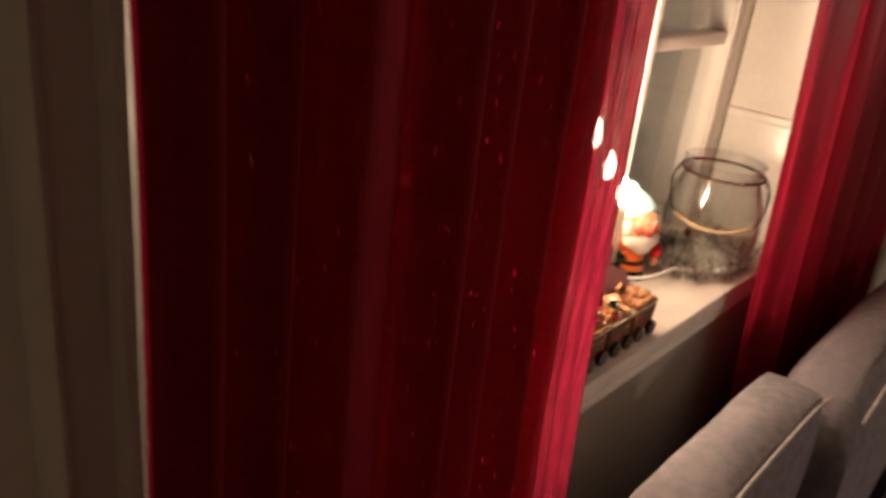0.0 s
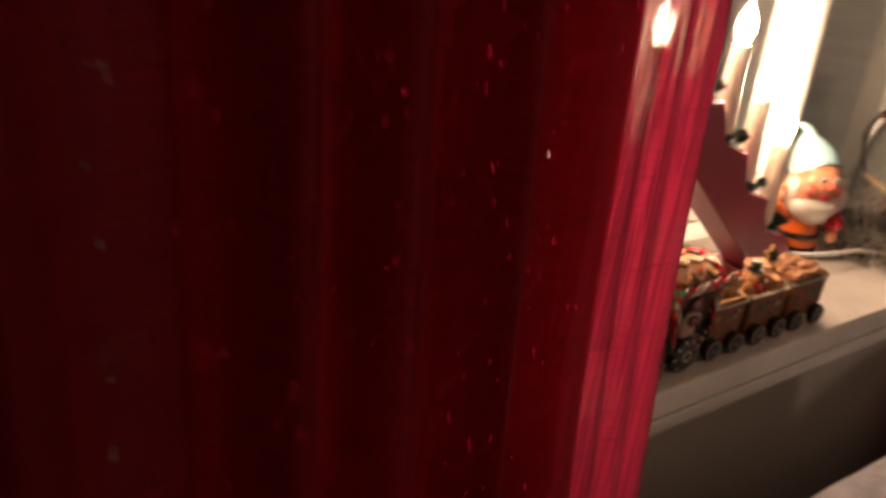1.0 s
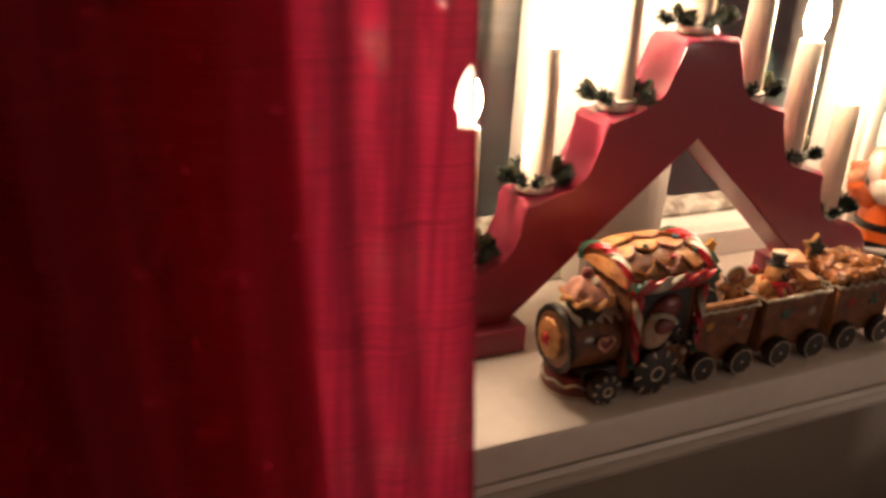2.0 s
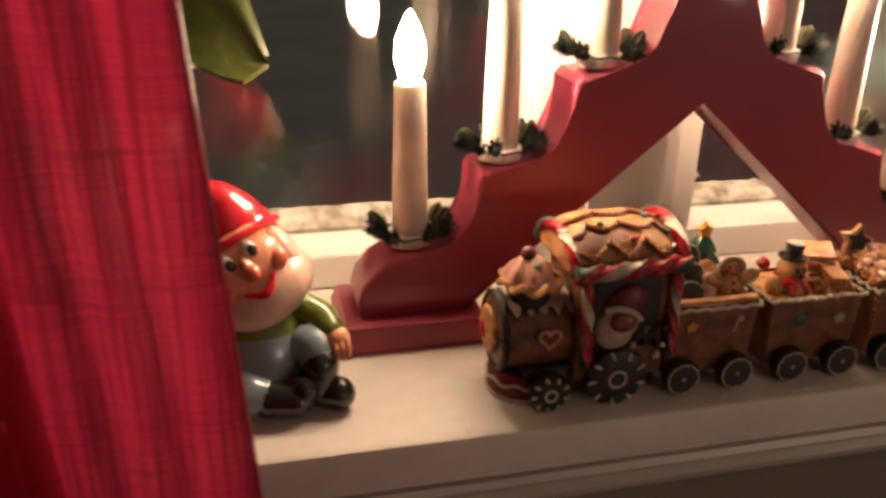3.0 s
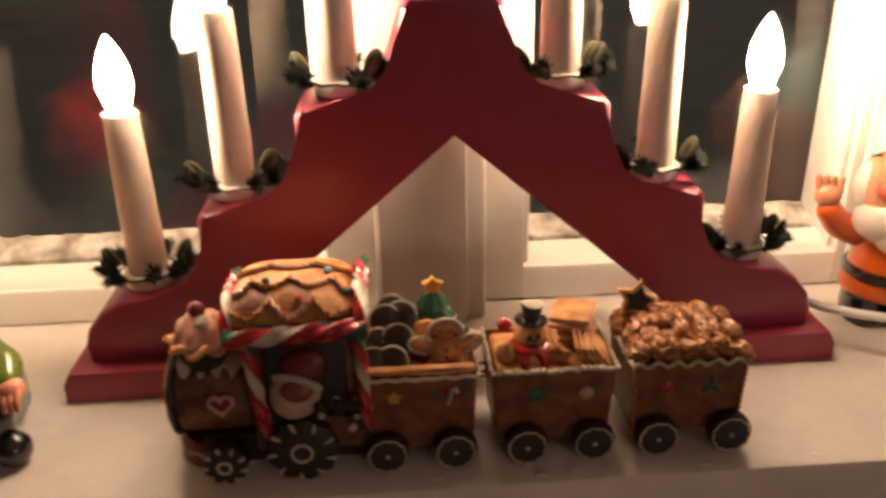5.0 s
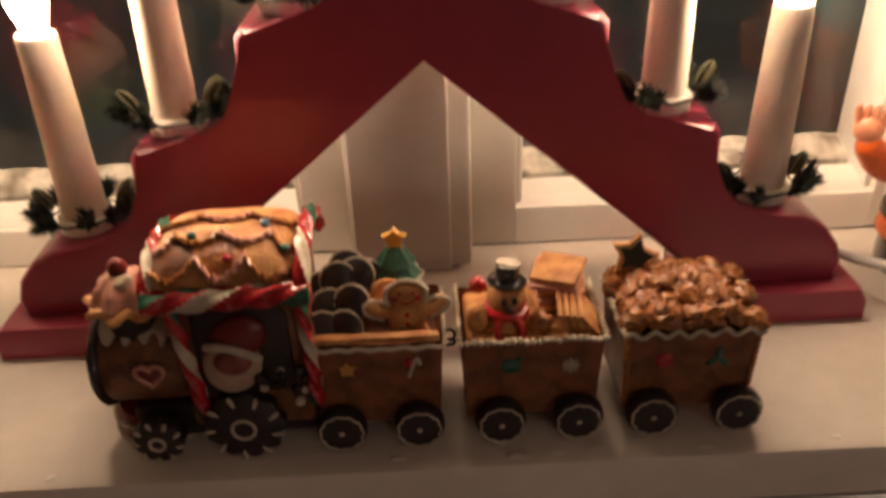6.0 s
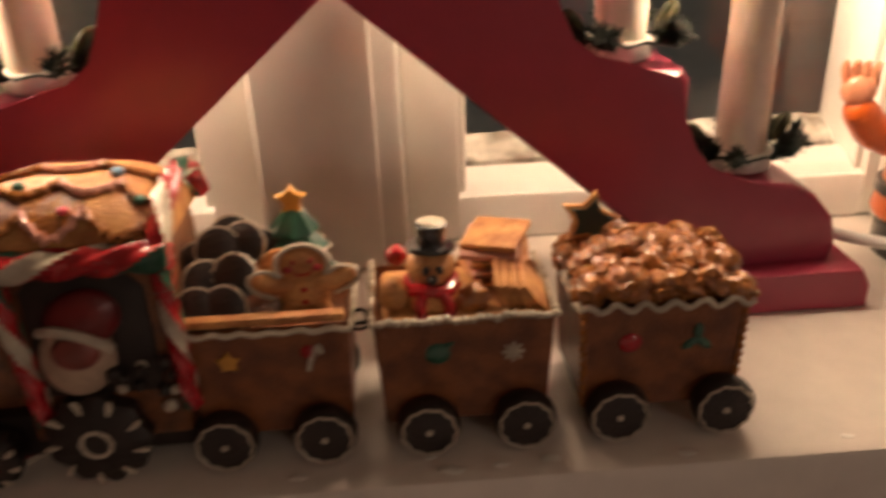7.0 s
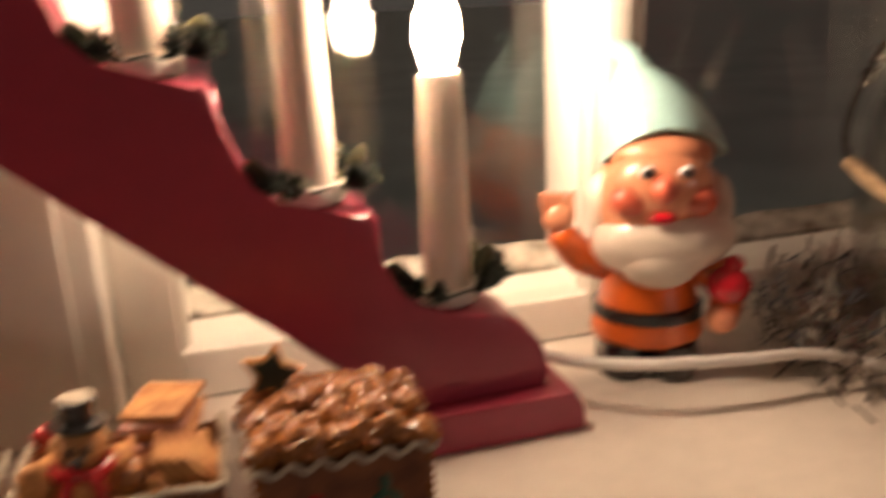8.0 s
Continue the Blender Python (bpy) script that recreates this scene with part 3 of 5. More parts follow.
def wreath_mesh():
    """A thin wire ring that carries two or three bushy needle sprigs and olive buds, bare in front of the candle."""
    c = B()
    ring = [(0.0150 * math.cos(a * math.pi / 12), 0.0150 * math.sin(a * math.pi / 12), 0.0085 + 0.0008 * math.sin(a * 2.1)) for a in range(24)]
    tube(c, ring, 0.0006, 6, closed=True)
    for a0, lean in ((2.7, 1.0), (3.25, 1.0), (3.75, 0.9), (4.1, 0.7), (-0.95, 0.7), (-0.55, 0.9), (-0.1, 1.0), (0.5, 0.9), (1.6, 0.6)):
        a0 += random.uniform(-0.2, 0.2)
        foot = Vector((0.0150 * math.cos(a0), 0.0150 * math.sin(a0), 0.0080))
        axis = Vector((lean * math.cos(a0), lean * math.sin(a0), random.uniform(0.35, 0.85))).normalized()
        reach = random.uniform(0.008, 0.0115)
        tube(c, [foot, foot + axis * reach * 0.5, foot + axis * reach], [0.0016, 0.0013, 0.0005], 6)
        for i in range(120):
            f = random.random()
            side = Vector((random.gauss(0, 1), random.gauss(0, 1), random.gauss(0, 1)))
            side -= axis * side.dot(axis)
            d = (side.normalized() * random.uniform(0.6, 1.0) + axis * random.uniform(0.4, 1.1)).normalized()
            p, ln = foot + axis * reach * f, random.uniform(0.0042, 0.0080)
            tube(c, [p, p + d * ln * 0.6, p + d * ln], [0.00046, 0.00038, 0.0001], 3)
    for a0, rise in ((3.15, 1.5), (0.05, 1.7), (0.75, 1.2)):
        a0 += random.uniform(-0.15, 0.15)
        d = Vector((math.cos(a0), math.sin(a0), rise)).normalized()
        p = Vector((0.0160 * math.cos(a0), 0.0160 * math.sin(a0), 0.0105))
        q = d.to_track_quat("Z", "Y").to_matrix().to_4x4()
        for tw in (0, 60, 120):
            ball(c, p + d * 0.0062, (0.0036, 0.0011, 0.0066), 1, 8, 6, turn=q @ rot("Z", tw))
    return mesh_of("wreath", c, [NEEDLE, SPRIG])


wreaths = [wreath_mesh() for k in range(3)]
for k, (dx, z) in enumerate(((-0.164, 0.0535), (-0.112, 0.1013), (-0.056, 0.1523), (0.0, 0.2005), (0.055, 0.1523), (0.108, 0.1013), (0.161, 0.0535))):
    c = part("candle", candle_mesh, None, arch, "cream plastic candle", pose(dx, 0.031, z))
    part("cup", cup_mesh, None, c)
    part("bulb", bulb_mesh, None, c, "lit flame-shaped bulb")
    part("wreath", wreaths[k % 3], None, c, "dark green needle wreath with olive leaves", pose(0, 0, -0.0010, 0, 0, (-8, 6, -14, 10, -4, 12, 3)[k]))

# ---------------- gingerbread train ----------------
def squiggle(x0, x1, y, z, h, waves, r=0.0011, m=0, bm=None):
    n = waves * 8
    return tube(bm or B(), [(x0 + (x1 - x0) * i / n, y, z + h * math.sin(2 * math.pi * i / 8)) for i in range(n + 1)], r, 6, m)


def beads(bm, pts, r, m=0):
    for p in pts:
        ball(bm, p, (r * random.uniform(0.85, 1.2), r * random.uniform(0.8, 1.1), r * random.uniform(0.8, 1.15)), m, 8, 6)
    return bm


def wheel(parent, x, y, z, r, back=False):
    t = pose(x, y, z, 90, 0, 0)
    w = part("wheel", lathe(B(), [(r * 0.55, -0.003), (r * 0.93, -0.003), (r, -0.0015), (r, 0.002), (r * 0.9, 0.0036), (r * 0.4, 0.0042)], 26), CHOC, parent, "", t)
    if back:
        return w
    ring = [(r * 0.84 * (1 + 0.04 * math.cos(11 * a)) * math.cos(a), r * 0.84 * (1 + 0.04 * math.cos(11 * a)) * math.sin(a), 0.0040) for a in [k * math.pi / 22 for k in range(44)]]
    part("icing_ring", tube(B(), ring, 0.00046, 5, closed=True), ICING, w, "white icing ring")
    part("hub", ball(B(), (0, 0, 0.0043), (0.0012, 0.0012, 0.0008), 0, 8, 6), ICING, w)
    return w


def wagon(xc, length, zt, label):
    """An open wagon: tapered body with a hollow top, rim icing and four wheels."""
    w = thing("toy_wagon", (xc, -0.048, SILL), label, "toy train", "toy train wagons")
    h, d = length / 2, 0.0205
    c = B()
    box(c, -h, h, -d, d, 0.009, zt)
    for v in c.verts:
        if v.co.z < 0.02:
            v.co.x *= 0.93
            v.co.y *= 0.93
    top = max(c.faces, key=lambda f: f.calc_center_median().z)
    r = bmesh.ops.inset_region(c, faces=[top], thickness=0.0035)
    bmesh.ops.translate(c, verts=top.verts[:], vec=(0, 0, -0.008))
    bmesh.ops.bevel(c, geom=[e for e in c.edges], offset=0.001, segments=2, affect="EDGES")
    bmesh.ops.subdivide_edges(c, edges=c.edges[:], cuts=2, use_grid_fill=True)
    wobble(c, 0.0006, 0.012)
    part("wagon_body", c, GINGER, w)
    return w, h, d


def rim(w, h, d, z, style, swing=0.0013):
    if style == "wave":
        c = wobble(squiggle(-h - 0.001, h + 0.001, -d - 0.001, z - 0.001, swing, 6, 0.0010), 0.0005, 0.006)
        for s in (-1, 1):
            n = 24
            tube(c, [(s * (h + 0.0008), -d + 2 * d * i / n, z - 0.001 + 0.0012 * math.sin(i * 1.5)) for i in range(n + 1)], 0.001, 6)
    else:
        c = beads(B(), [(-h + 2 * h * i / 22, -d - 0.0006, z + random.uniform(-0.0006, 0.0006)) for i in range(23)], 0.0014)
        beads(c, [(s * (h + 0.0004), -d + 2 * d * i / 14, z) for s in (-1, 1) for i in range(1, 15)], 0.0013)
    part("icing_rim", c, ICING, w, "white icing along the rim")


random.seed(11)
# first wagon: dark cookies, a small fir and a gingerbread cookie
w1, h, d = wagon(-0.0180, 0.051, 0.050, "brown gingerbread toy wagon loaded with dark cookies and a fir tree")
rim(w1, h, d, 0.0487, "wave", 0.0004)
part("plank", box(B(), -h + 0.001, h - 0.001, -d - 0.0002, -d + 0.0042, 0.0495, 0.0525, 0.001), GINGERL, w1, "orange biscuit edge")
for x, back in ((-0.0160, 0), (0.0150, 0), (-0.0160, 1), (0.0150, 1)):
    wheel(w1, x, 0.021 if back else -0.0225, 0.0104, 0.0101, back)
for x, y, z, a, tip in ((-0.0205, -0.0125, 0.0520, 8, -8), (-0.0115, -0.0130, 0.0525, -14, 4), (-0.0185, -0.0050, 0.0575, 10, 12), (-0.0085, -0.0065, 0.0600, -10, -6), (-0.0145, 0.0020, 0.0655, 4, 0),
                        (-0.0065, 0.0040, 0.0660, -18, 10), (-0.0215, 0.0040, 0.0600, 16, -10), (-0.0115, 0.0110, 0.0655, 0, 8), (-0.0030, 0.0115, 0.0600, -8, 0)):
    q = part("cookie", wobble(lathe(B(), [(0.0030, -0.0026), (0.0064, -0.0022), (0.0072, 0.0), (0.0066, 0.0020), (0.0045, 0.0030), (0.0015, 0.0033)], 22), 0.0005, 0.004), CHOC, w1, "dark chocolate cookie edged with icing", pose(x, y, z, 68, tip, a))
    line_pts = [(0.0071 * math.cos(k * 0.2), 0.0071 * math.sin(k * 0.2), 0.0012 + 0.0004 * math.sin(k * 2.4)) for k in range(-2, 19)]
    part("icing_line", tube(B(), line_pts, 0.00045, 5), ICING, q)
c = B()
for r, z in ((0.0118, 0.050), (0.0104, 0.0580), (0.0078, 0.0645)):
    lathe(c, [(r * 0.6, z), (r, z + 0.001), (r * 0.95, z + 0.0022), (r * 0.35, z + 0.009)], 24, Matrix.Translation((0.0082, 0.014, 0)), 0, 0.08, 8)
fir = part("toy_fir", c, CANDYG, w1, "small green fir tree")
c = B()
for r, z in ((0.0117, 0.0505), (0.0103, 0.0585)):
    tube(c, [(0.0082 + r * (1 + 0.09 * math.cos(8 * a)) * math.cos(a), 0.014 + r * (1 + 0.09 * math.cos(8 * a)) * math.sin(a), z + 0.0006) for a in [k * math.pi / 20 for k in range(40)]], 0.0006, 5, closed=True)
part("icing_line", c, ICING, fir)


def star(r, y0, y1, mtx=None, m=0, bm=None):
    pts = [((r if k % 2 == 0 else r * 0.48) * math.sin(k * math.pi / 5), (r if k % 2 == 0 else r * 0.48) * math.cos(k * math.pi / 5)) for k in range(10)]
    c = slab(B(), pts, y0, y1, 0.0004, 2, m)
    if mtx:
        bmesh.ops.transform(c, matrix=mtx, verts=c.verts[:])
    return c


part("star", star(0.0052, -0.0016, 0.0016, pose(0.0082, 0.013, 0.0765)), YELLOW, fir, "yellow star")


def cookie_man():
    c = B()
    ball(c, (0, 0, 0.0180), (0.0062, 0.0028, 0.0060), 0, 16, 10)
    ball(c, (0, 0, 0.0085), (0.0066, 0.0030, 0.0080), 0, 16, 10)
    for s in (-1, 1):
        tube(c, [(s * 0.003, 0, 0.0125), (s * 0.007, 0, 0.0115), (s * 0.0108, 0, 0.0135)], [0.003, 0.0033, 0.0028], 10)
        ball(c, (s * 0.0110, 0, 0.0138), (0.0031, 0.0027, 0.0031), 0, 12, 8)
        tube(c, [(s * 0.0022, 0, 0.006), (s * 0.0045, 0, 0.0)], [0.0034, 0.003], 10)
    tube(c, [(0.0068 * math.sin(a), -0.0006, 0.0178 + 0.0066 * math.cos(a)) for a in [-2.2 + k * 0.22 for k in range(21)]], 0.0008, 5, 1)
    for s in (-1, 1):
        tube(c, spline([(s * 0.0058, -0.001, 0.0142), (s * 0.0095, -0.001, 0.0168), (s * 0.0138, -0.001, 0.0150), (s * 0.0130, -0.001, 0.0108), (s * 0.0078, -0.001, 0.0078)], 5), 0.0007, 5, 1)
        ball(c, (s * 0.0022, -0.0026, 0.0195), (0.0006, 0.0004, 0.0009), 2, 8, 6)
        ball(c, (s * 0.0036, -0.0022, 0.0172), (0.0014, 0.0006, 0.0011), 2, 8, 6)
    tube(c, [(0.0024 * math.sin(a), -0.0030, 0.0172 - 0.0018 * math.cos(a)) for a in [-1.1 + k * 0.275 for k in range(9)]], 0.00035, 5, 2)
    for z in (0.0105, 0.0065):
        ball(c, (0, -0.003, z), 0.0009, 2, 8, 6)
    return c


part("gingerbread_cookie", mesh_of("gingerbread_cookie", cookie_man(), [GINGERL, ICING, CANDYR]), None, w1, "gingerbread cookie outlined in icing", pose(0.0125, -0.0115, 0.0465, -8, 0, 4) @ Matrix.Diagonal((1.18, 1.1, 0.98, 1)))
part("cookie", lathe(B(), [(0.003, -0.002), (0.0075, -0.0016), (0.008, 0), (0.0075, 0.0016), (0.003, 0.002)], 18), GINGERL, w1, "", pose(0.004, 0.0, 0.057, 75, 0, 20))
c = star(0.0042, -d * 0.0 - 0.0006, 0.0006, pose(-0.012, -d * 0.98, 0.0375))
part("icing_star", c, YELLOW, w1)
c = tube(B(), spline([(0.0120, -0.0205, 0.033), (0.0135, -0.0207, 0.038), (0.0155, -0.0207, 0.0415), (0.0165, -0.0207, 0.039)], 4), 0.0009, 6)
part("icing_cane", c, ICING, w1)
part("icing_berry", ball(B(), (0.0125, -0.0203, 0.0395), (0.0024, 0.0012, 0.0024), 0, 10, 8), CANDYR, w1)
hook = B()
for a0, zz in ((0, 0.046), (1, 0.0425)):
    tube(hook, [(0.0285 + 0.0022 * math.cos(k * 0.7), -0.012 + (0.002 * math.sin(k * 0.7) if a0 else 0), zz + (0 if a0 else 0.0026 * math.sin(k * 0.7))) for k in range(9)], 0.0006, 6, closed=True)
part("coupling_hook", hook, IRON, w1, "dark metal coupling rings")

# second wagon: snow figure with a top hat, biscuits
w2, h, d = wagon(0.0425, 0.056, 0.0475, "brown gingerbread toy wagon loaded with biscuits and a snow figure")
rim(w2, h, d, 0.0478, "beads")
for x, back in ((-0.0125, 0), (0.0185, 0), (-0.0125, 1), (0.0185, 1)):
    wheel(w2, x, 0.021 if back else -0.0225, 0.0104, 0.0101, back)
c = B()
ball(c, (-0.009, -0.007, 0.0475), (0.0095, 0.0085, 0.0075))
ball(c, (-0.009, -0.006, 0.0590), (0.0078, 0.0074, 0.0074))
ball(c, (-0.021, -0.010, 0.052), (0.0045, 0.0042, 0.006))
ball(c, (0.003, -0.012, 0.0485), (0.005, 0.004, 0.0042))
wobble(c, 0.0007, 0.005)
fig = part("snow_figure", c, GINGERL, w2, "round gingerbread snow figure")
c = B()
ball(c, (-0.0105, -0.0128, 0.0605), (0.0013, 0.001, 0.0016))
ball(c, (-0.0065, -0.0126, 0.0605), (0.0013, 0.001, 0.0016))
part("nose", ball(c, (-0.0088, -0.0142, 0.0580), (0.0018, 0.0018, 0.0016)), CHOC, fig)
c = tube(B(), [(-0.009 + 0.0072 * math.cos(k * math.pi / 10), -0.006 + 0.0068 * math.sin(k * math.pi / 10), 0.0530 + 0.0008 * math.sin(k)) for k in range(20)], 0.0022, 8, closed=True)
tube(c, spline([(-0.012, -0.0135, 0.0525), (-0.013, -0.0158, 0.049), (-0.012, -0.0165, 0.045)], 4), [0.0018] * 8 + [0.0024], 8)
tube(c, spline([(-0.006, -0.0135, 0.0525), (-0.004, -0.0155, 0.0495), (-0.004, -0.0165, 0.046)], 4), [0.0018] * 8 + [0.0024], 8)
part("scarf", c, CANDYR, fig, "red scarf")
hat = part("top_hat", lathe(B(), [(0.0083, 0.0), (0.0086, 0.0008), (0.0082, 0.0016), (0.0052, 0.0018), (0.0048, 0.005), (0.0056, 0.0095), (0.0050, 0.0100), (0.002, 0.0102)], 22), BLACK, fig, "grey black top hat", pose(-0.0088, -0.005, 0.0648, -4, 4, 0) @ Matrix.Diagonal((0.92, 0.92, 0.82, 1)))
part("snow_cap", wobble(ball(B(), (0, 0, 0.0100), (0.0052, 0.0052, 0.0018), 0, 12, 8), 0.0008, 0.003), ICING, hat)
for k in range(5):
    part("biscuit", box(B(), -0.0095, 0.0095, -0.0090, 0.0090, -0.0012, 0.0012, 0.0007), PINK if k % 2 else GINGERL, w2, "square pink orange biscuit", pose(0.0120 + 0.0012 * (k % 3), 0.006, 0.0505 + 0.0031 * k, 11 - 3 * (k % 3), -3 + 4 * (k % 2), 14 - 10 * k))
for k in range(4):
    c = box(B(), -0.008, 0.008, -0.0075, 0.0075, -0.0010, 0.0010, 0.0006)
    part("biscuit", c, GINGERL, w2, "square orange biscuit", pose(0.0145 + 0.0030 * k, -0.009, 0.0505, 20, 62 - 3 * k, 12))
part("biscuit_bed", wobble(box(B(), -h + 0.003, h - 0.003, -d + 0.003, d - 0.003, 0.038, 0.0468, 0.002), 0.0012, 0.005), GINGERL, w2, "crumbly orange biscuit filling")
part("berry", wobble(ball(B(), (-0.0195, 0.004, 0.0585), (0.0036, 0.0034, 0.0034)), 0.0008, 0.003), CANDYR, w2, "red berry")
part("nut", wobble(ball(B(), (0.004, -0.0125, 0.051), (0.0045, 0.0042, 0.0042), 0, 18, 12), 0.0018, 0.0022), CARAMEL, w2)
c = B()
ball(c, (-0.0085, -0.0203, 0.0355), (0.0040, 0.0010, 0.0038), 0, 14, 8)
tube(c, [(-0.006, -0.0203, 0.038), (-0.0035, -0.0205, 0.0395)], [0.0014, 0.0003], 6)
part("icing_leaf", c, CANDYG, w2, "green icing leaf")
c = B()
for a in range(4):
    s, q = math.sin(a * math.pi / 4), math.cos(a * math.pi / 4)
    tube(c, [(0.0150 - 0.0034 * s, -0.0203, 0.0345 - 0.0034 * q), (0.0150 + 0.0034 * s, -0.0203, 0.0345 + 0.0034 * q)], 0.00065, 5)
part("icing_flake", c, ICING, w2, "white icing flake")

# third wagon: heap of caramel nuts and a star cookie
w3, h, d = wagon(0.1050, 0.053, 0.0485, "brown gingerbread toy wagon heaped with caramel nuts")
rim(w3, h, d, 0.0488, "wave")
for x, back in ((-0.0140, 0), (0.0205, 0), (-0.0140, 1), (0.0205, 1)):
    wheel(w3, x, 0.021 if back else -0.0225, 0.0106, 0.0103, back)
for iy in range(5):
    for ix in range(7):
        x, y = -0.0225 + 0.0075 * ix + random.uniform(-0.0016, 0.0016), -0.0165 + 0.0080 * iy + random.uniform(-0.0014, 0.0014)
        z = 0.0488 + 0.0080 * max(0, 1 - (y / 0.021) ** 2) * max(0.15, 1 - (x / 0.029) ** 2) + random.uniform(-0.0012, 0.0018)
        c = wobble(ball(B(), (0, 0, 0), (random.uniform(0.0050, 0.0068), random.uniform(0.0046, 0.0058), random.uniform(0.0040, 0.0052)), 0, 24, 16), 0.0020, 0.0030 + 0.0008 * random.random())
        wobble(c, 0.0014, 0.0015)
        part("caramel_nut", c, CARAMEL, w3, "", pose(x, y, z, random.uniform(-30, 30), random.uniform(-30, 30), random.uniform(0, 360)))
st = part("star_cookie", star(0.0105, -0.0022, 0.0022, pose(0, 0, 0, 0, 12, 0)), GINGERL, w3, "star cookie with dark icing", pose(-0.0165, 0.015, 0.0620, -14, 0, -10))
part("dark_icing", star(0.0078, -0.0032, -0.0019, pose(0.0006, 0, 0, 0, 12, 0)), NEEDLE, st)
part("icing_dot", ball(B(), (-0.0105, -0.0203, 0.0345), (0.0037, 0.001, 0.0035), 0, 14, 8), CANDYR, w3, "red icing dot")
c = B()
for a in (0, 130, 235):
    ball(c, (0.0110 + 0.0028 * math.sin(radians(a)), -0.0203, 0.0345 + 0.0028 * math.cos(radians(a))), (0.0016, 0.0009, 0.0031), 0, 8, 6, turn=rot("Y", a))
part("icing_leaf", c, CANDYG, w3, "three green icing leaves")
for s in (-1, 1):
    part("piped_edge", tube(B(), [(s * (h - 0.0012 - 0.0010 * (12 - k * 0.5) / 12 + 0.0005 * (k % 2)), -d + 0.0002 + 0.0008 * (12 - k * 0.5) / 12, 0.011 + 0.0015 * k) for k in range(25)], [0.0009 + 0.0004 * (k % 2) for k in range(25)], 6), CARAMEL, w3)

# the locomotive
loco = thing("toy_locomotive", (-0.088, -0.046, SILL), "painted gingerbread toy locomotive with candy cane trim", "toy train")


def cane(parent, pts, r, name="candy_cane"):
    """A twisted candy stick: a ribbed rod with red, white and green bands winding round it."""
    q = spline(pts, 14)
    c = B()
    seg, rings = 24, []
    for i, p in enumerate(q):
        d = (q[min(i + 1, len(q) - 1)] - q[max(i - 1, 0)]).normalized()
        s = d.cross(Vector((0.1, 1, 0.1))).normalized()
        t = s.cross(d)
        end = 0.75 if i in (0, len(q) - 1) else 1.0
        rings.append([c.verts.new(p + r * end * (1 + 0.16 * math.cos(4 * (2 * math.pi * j / seg - i * 0.060))) * (math.cos(2 * math.pi * j / seg) * s + math.sin(2 * math.pi * j / seg) * t)) for j in range(seg)])
    for i, (a, b) in enumerate(zip(rings, rings[1:])):
        for j in range(seg):
            band = int(((j + 0.5) / seg - (i + 0.5) * 0.060 / (2 * math.pi)) * 4) % 4
            c.faces.new((a[j], a[(j + 1) % seg], b[(j + 1) % seg], b[j])).material_index = (0, 1, 0, 2)[band]
    c.faces.new(rings[0])
    c.faces.new(rings[-1])
    return part(name, mesh_of(name, c, [CANDYR, ICING, CANDYG]), None, parent, "red, white and green candy stick")


def line(a, b, n):
    return [Vector(a).lerp(Vector(b), i / n) for i in range(n + 1)]


c = lathe(B(), [(0.008, -0.043), (0.0165, -0.0425), (0.019, -0.041), (0.0195, -0.036), (0.0195, -0.006), (0.018, -0.004)], 30, pose(0, 0, 0.035, 0, 90, 0))
wobble(c, 0.0005, 0.008)
part("boiler", c, GINGERD, loco)
c = B()
tube(c, [(-0.0405, 0.0192 * math.cos(k * math.pi / 20), 0.035 + 0.0192 * math.sin(k * math.pi / 20)) for k in range(40)], 0.0022, 8, closed=True)
wobble(c, 0.0006, 0.004)
part("front_ring", c, CHOC, loco)
part("front_cookie", lathe(B(), [(0.0105, 0), (0.0125, 0.001), (0.0120, 0.003), (0.0070, 0.0042), (0.003, 0.0046)], 40, pose(-0.0425, 0, 0.036, 0, -90, 0), 0, 0.05, 12), GINGERL, loco, "round biscuit on the boiler front")
part("front_jewel", ball(B(), (-0.0465, 0, 0.036), (0.0025, 0.0048, 0.0048)), CANDYR, loco)
# icing cap on the boiler top, its edge running down in points
c = B()
rings = []
for i in range(33):
    x = -0.038 + 0.036 * i / 32
    reach = 0.52 + 0.30 * abs(math.sin(i * math.pi / 6.4)) + 0.10 * noise.noise((i * 0.7, 2, 1))
    rings.append([c.verts.new((x, 0.0205 * math.sin(reach * (k / 6 - 1)), 0.035 + 0.0205 * math.cos(reach * (k / 6 - 1)))) for k in range(13)])
for a, b in zip(rings, rings[1:]):
    for k in range(12):
        c.faces.new((a[k], a[k + 1], b[k + 1], b[k]))
bmesh.ops.recalc_face_normals(c, faces=c.faces)
bmesh.ops.solidify(c, geom=c.faces[:], thickness=-0.0012)
part("icing", wobble(c, 0.0003, 0.004), ICING, loco, "white icing on the boiler")
# half-round red base at the front
part("buffer", lathe(B(), [(0.0150, 0.0), (0.0195, 0.0005), (0.0195, 0.011), (0.0175, 0.014), (0.010, 0.0145)], 28, pose(-0.024, 0, 0)), DULLRED, loco, "red and brown front base")
c = B()
tube(c, [(-0.024 + 0.0198 * math.cos(a), 0.0198 * math.sin(a), 0.0095 + 0.0012 * math.cos(a * 9)) for a in [k * math.pi / 30 for k in range(60)]], 0.0009, 6, closed=True)
tube(c, [(-0.024 + 0.0198 * math.cos(a), 0.0198 * math.sin(a), 0.0015) for a in [k * math.pi / 20 for k in range(40)]], 0.0011, 6, closed=True)
part("icing_band", c, ICING, loco)
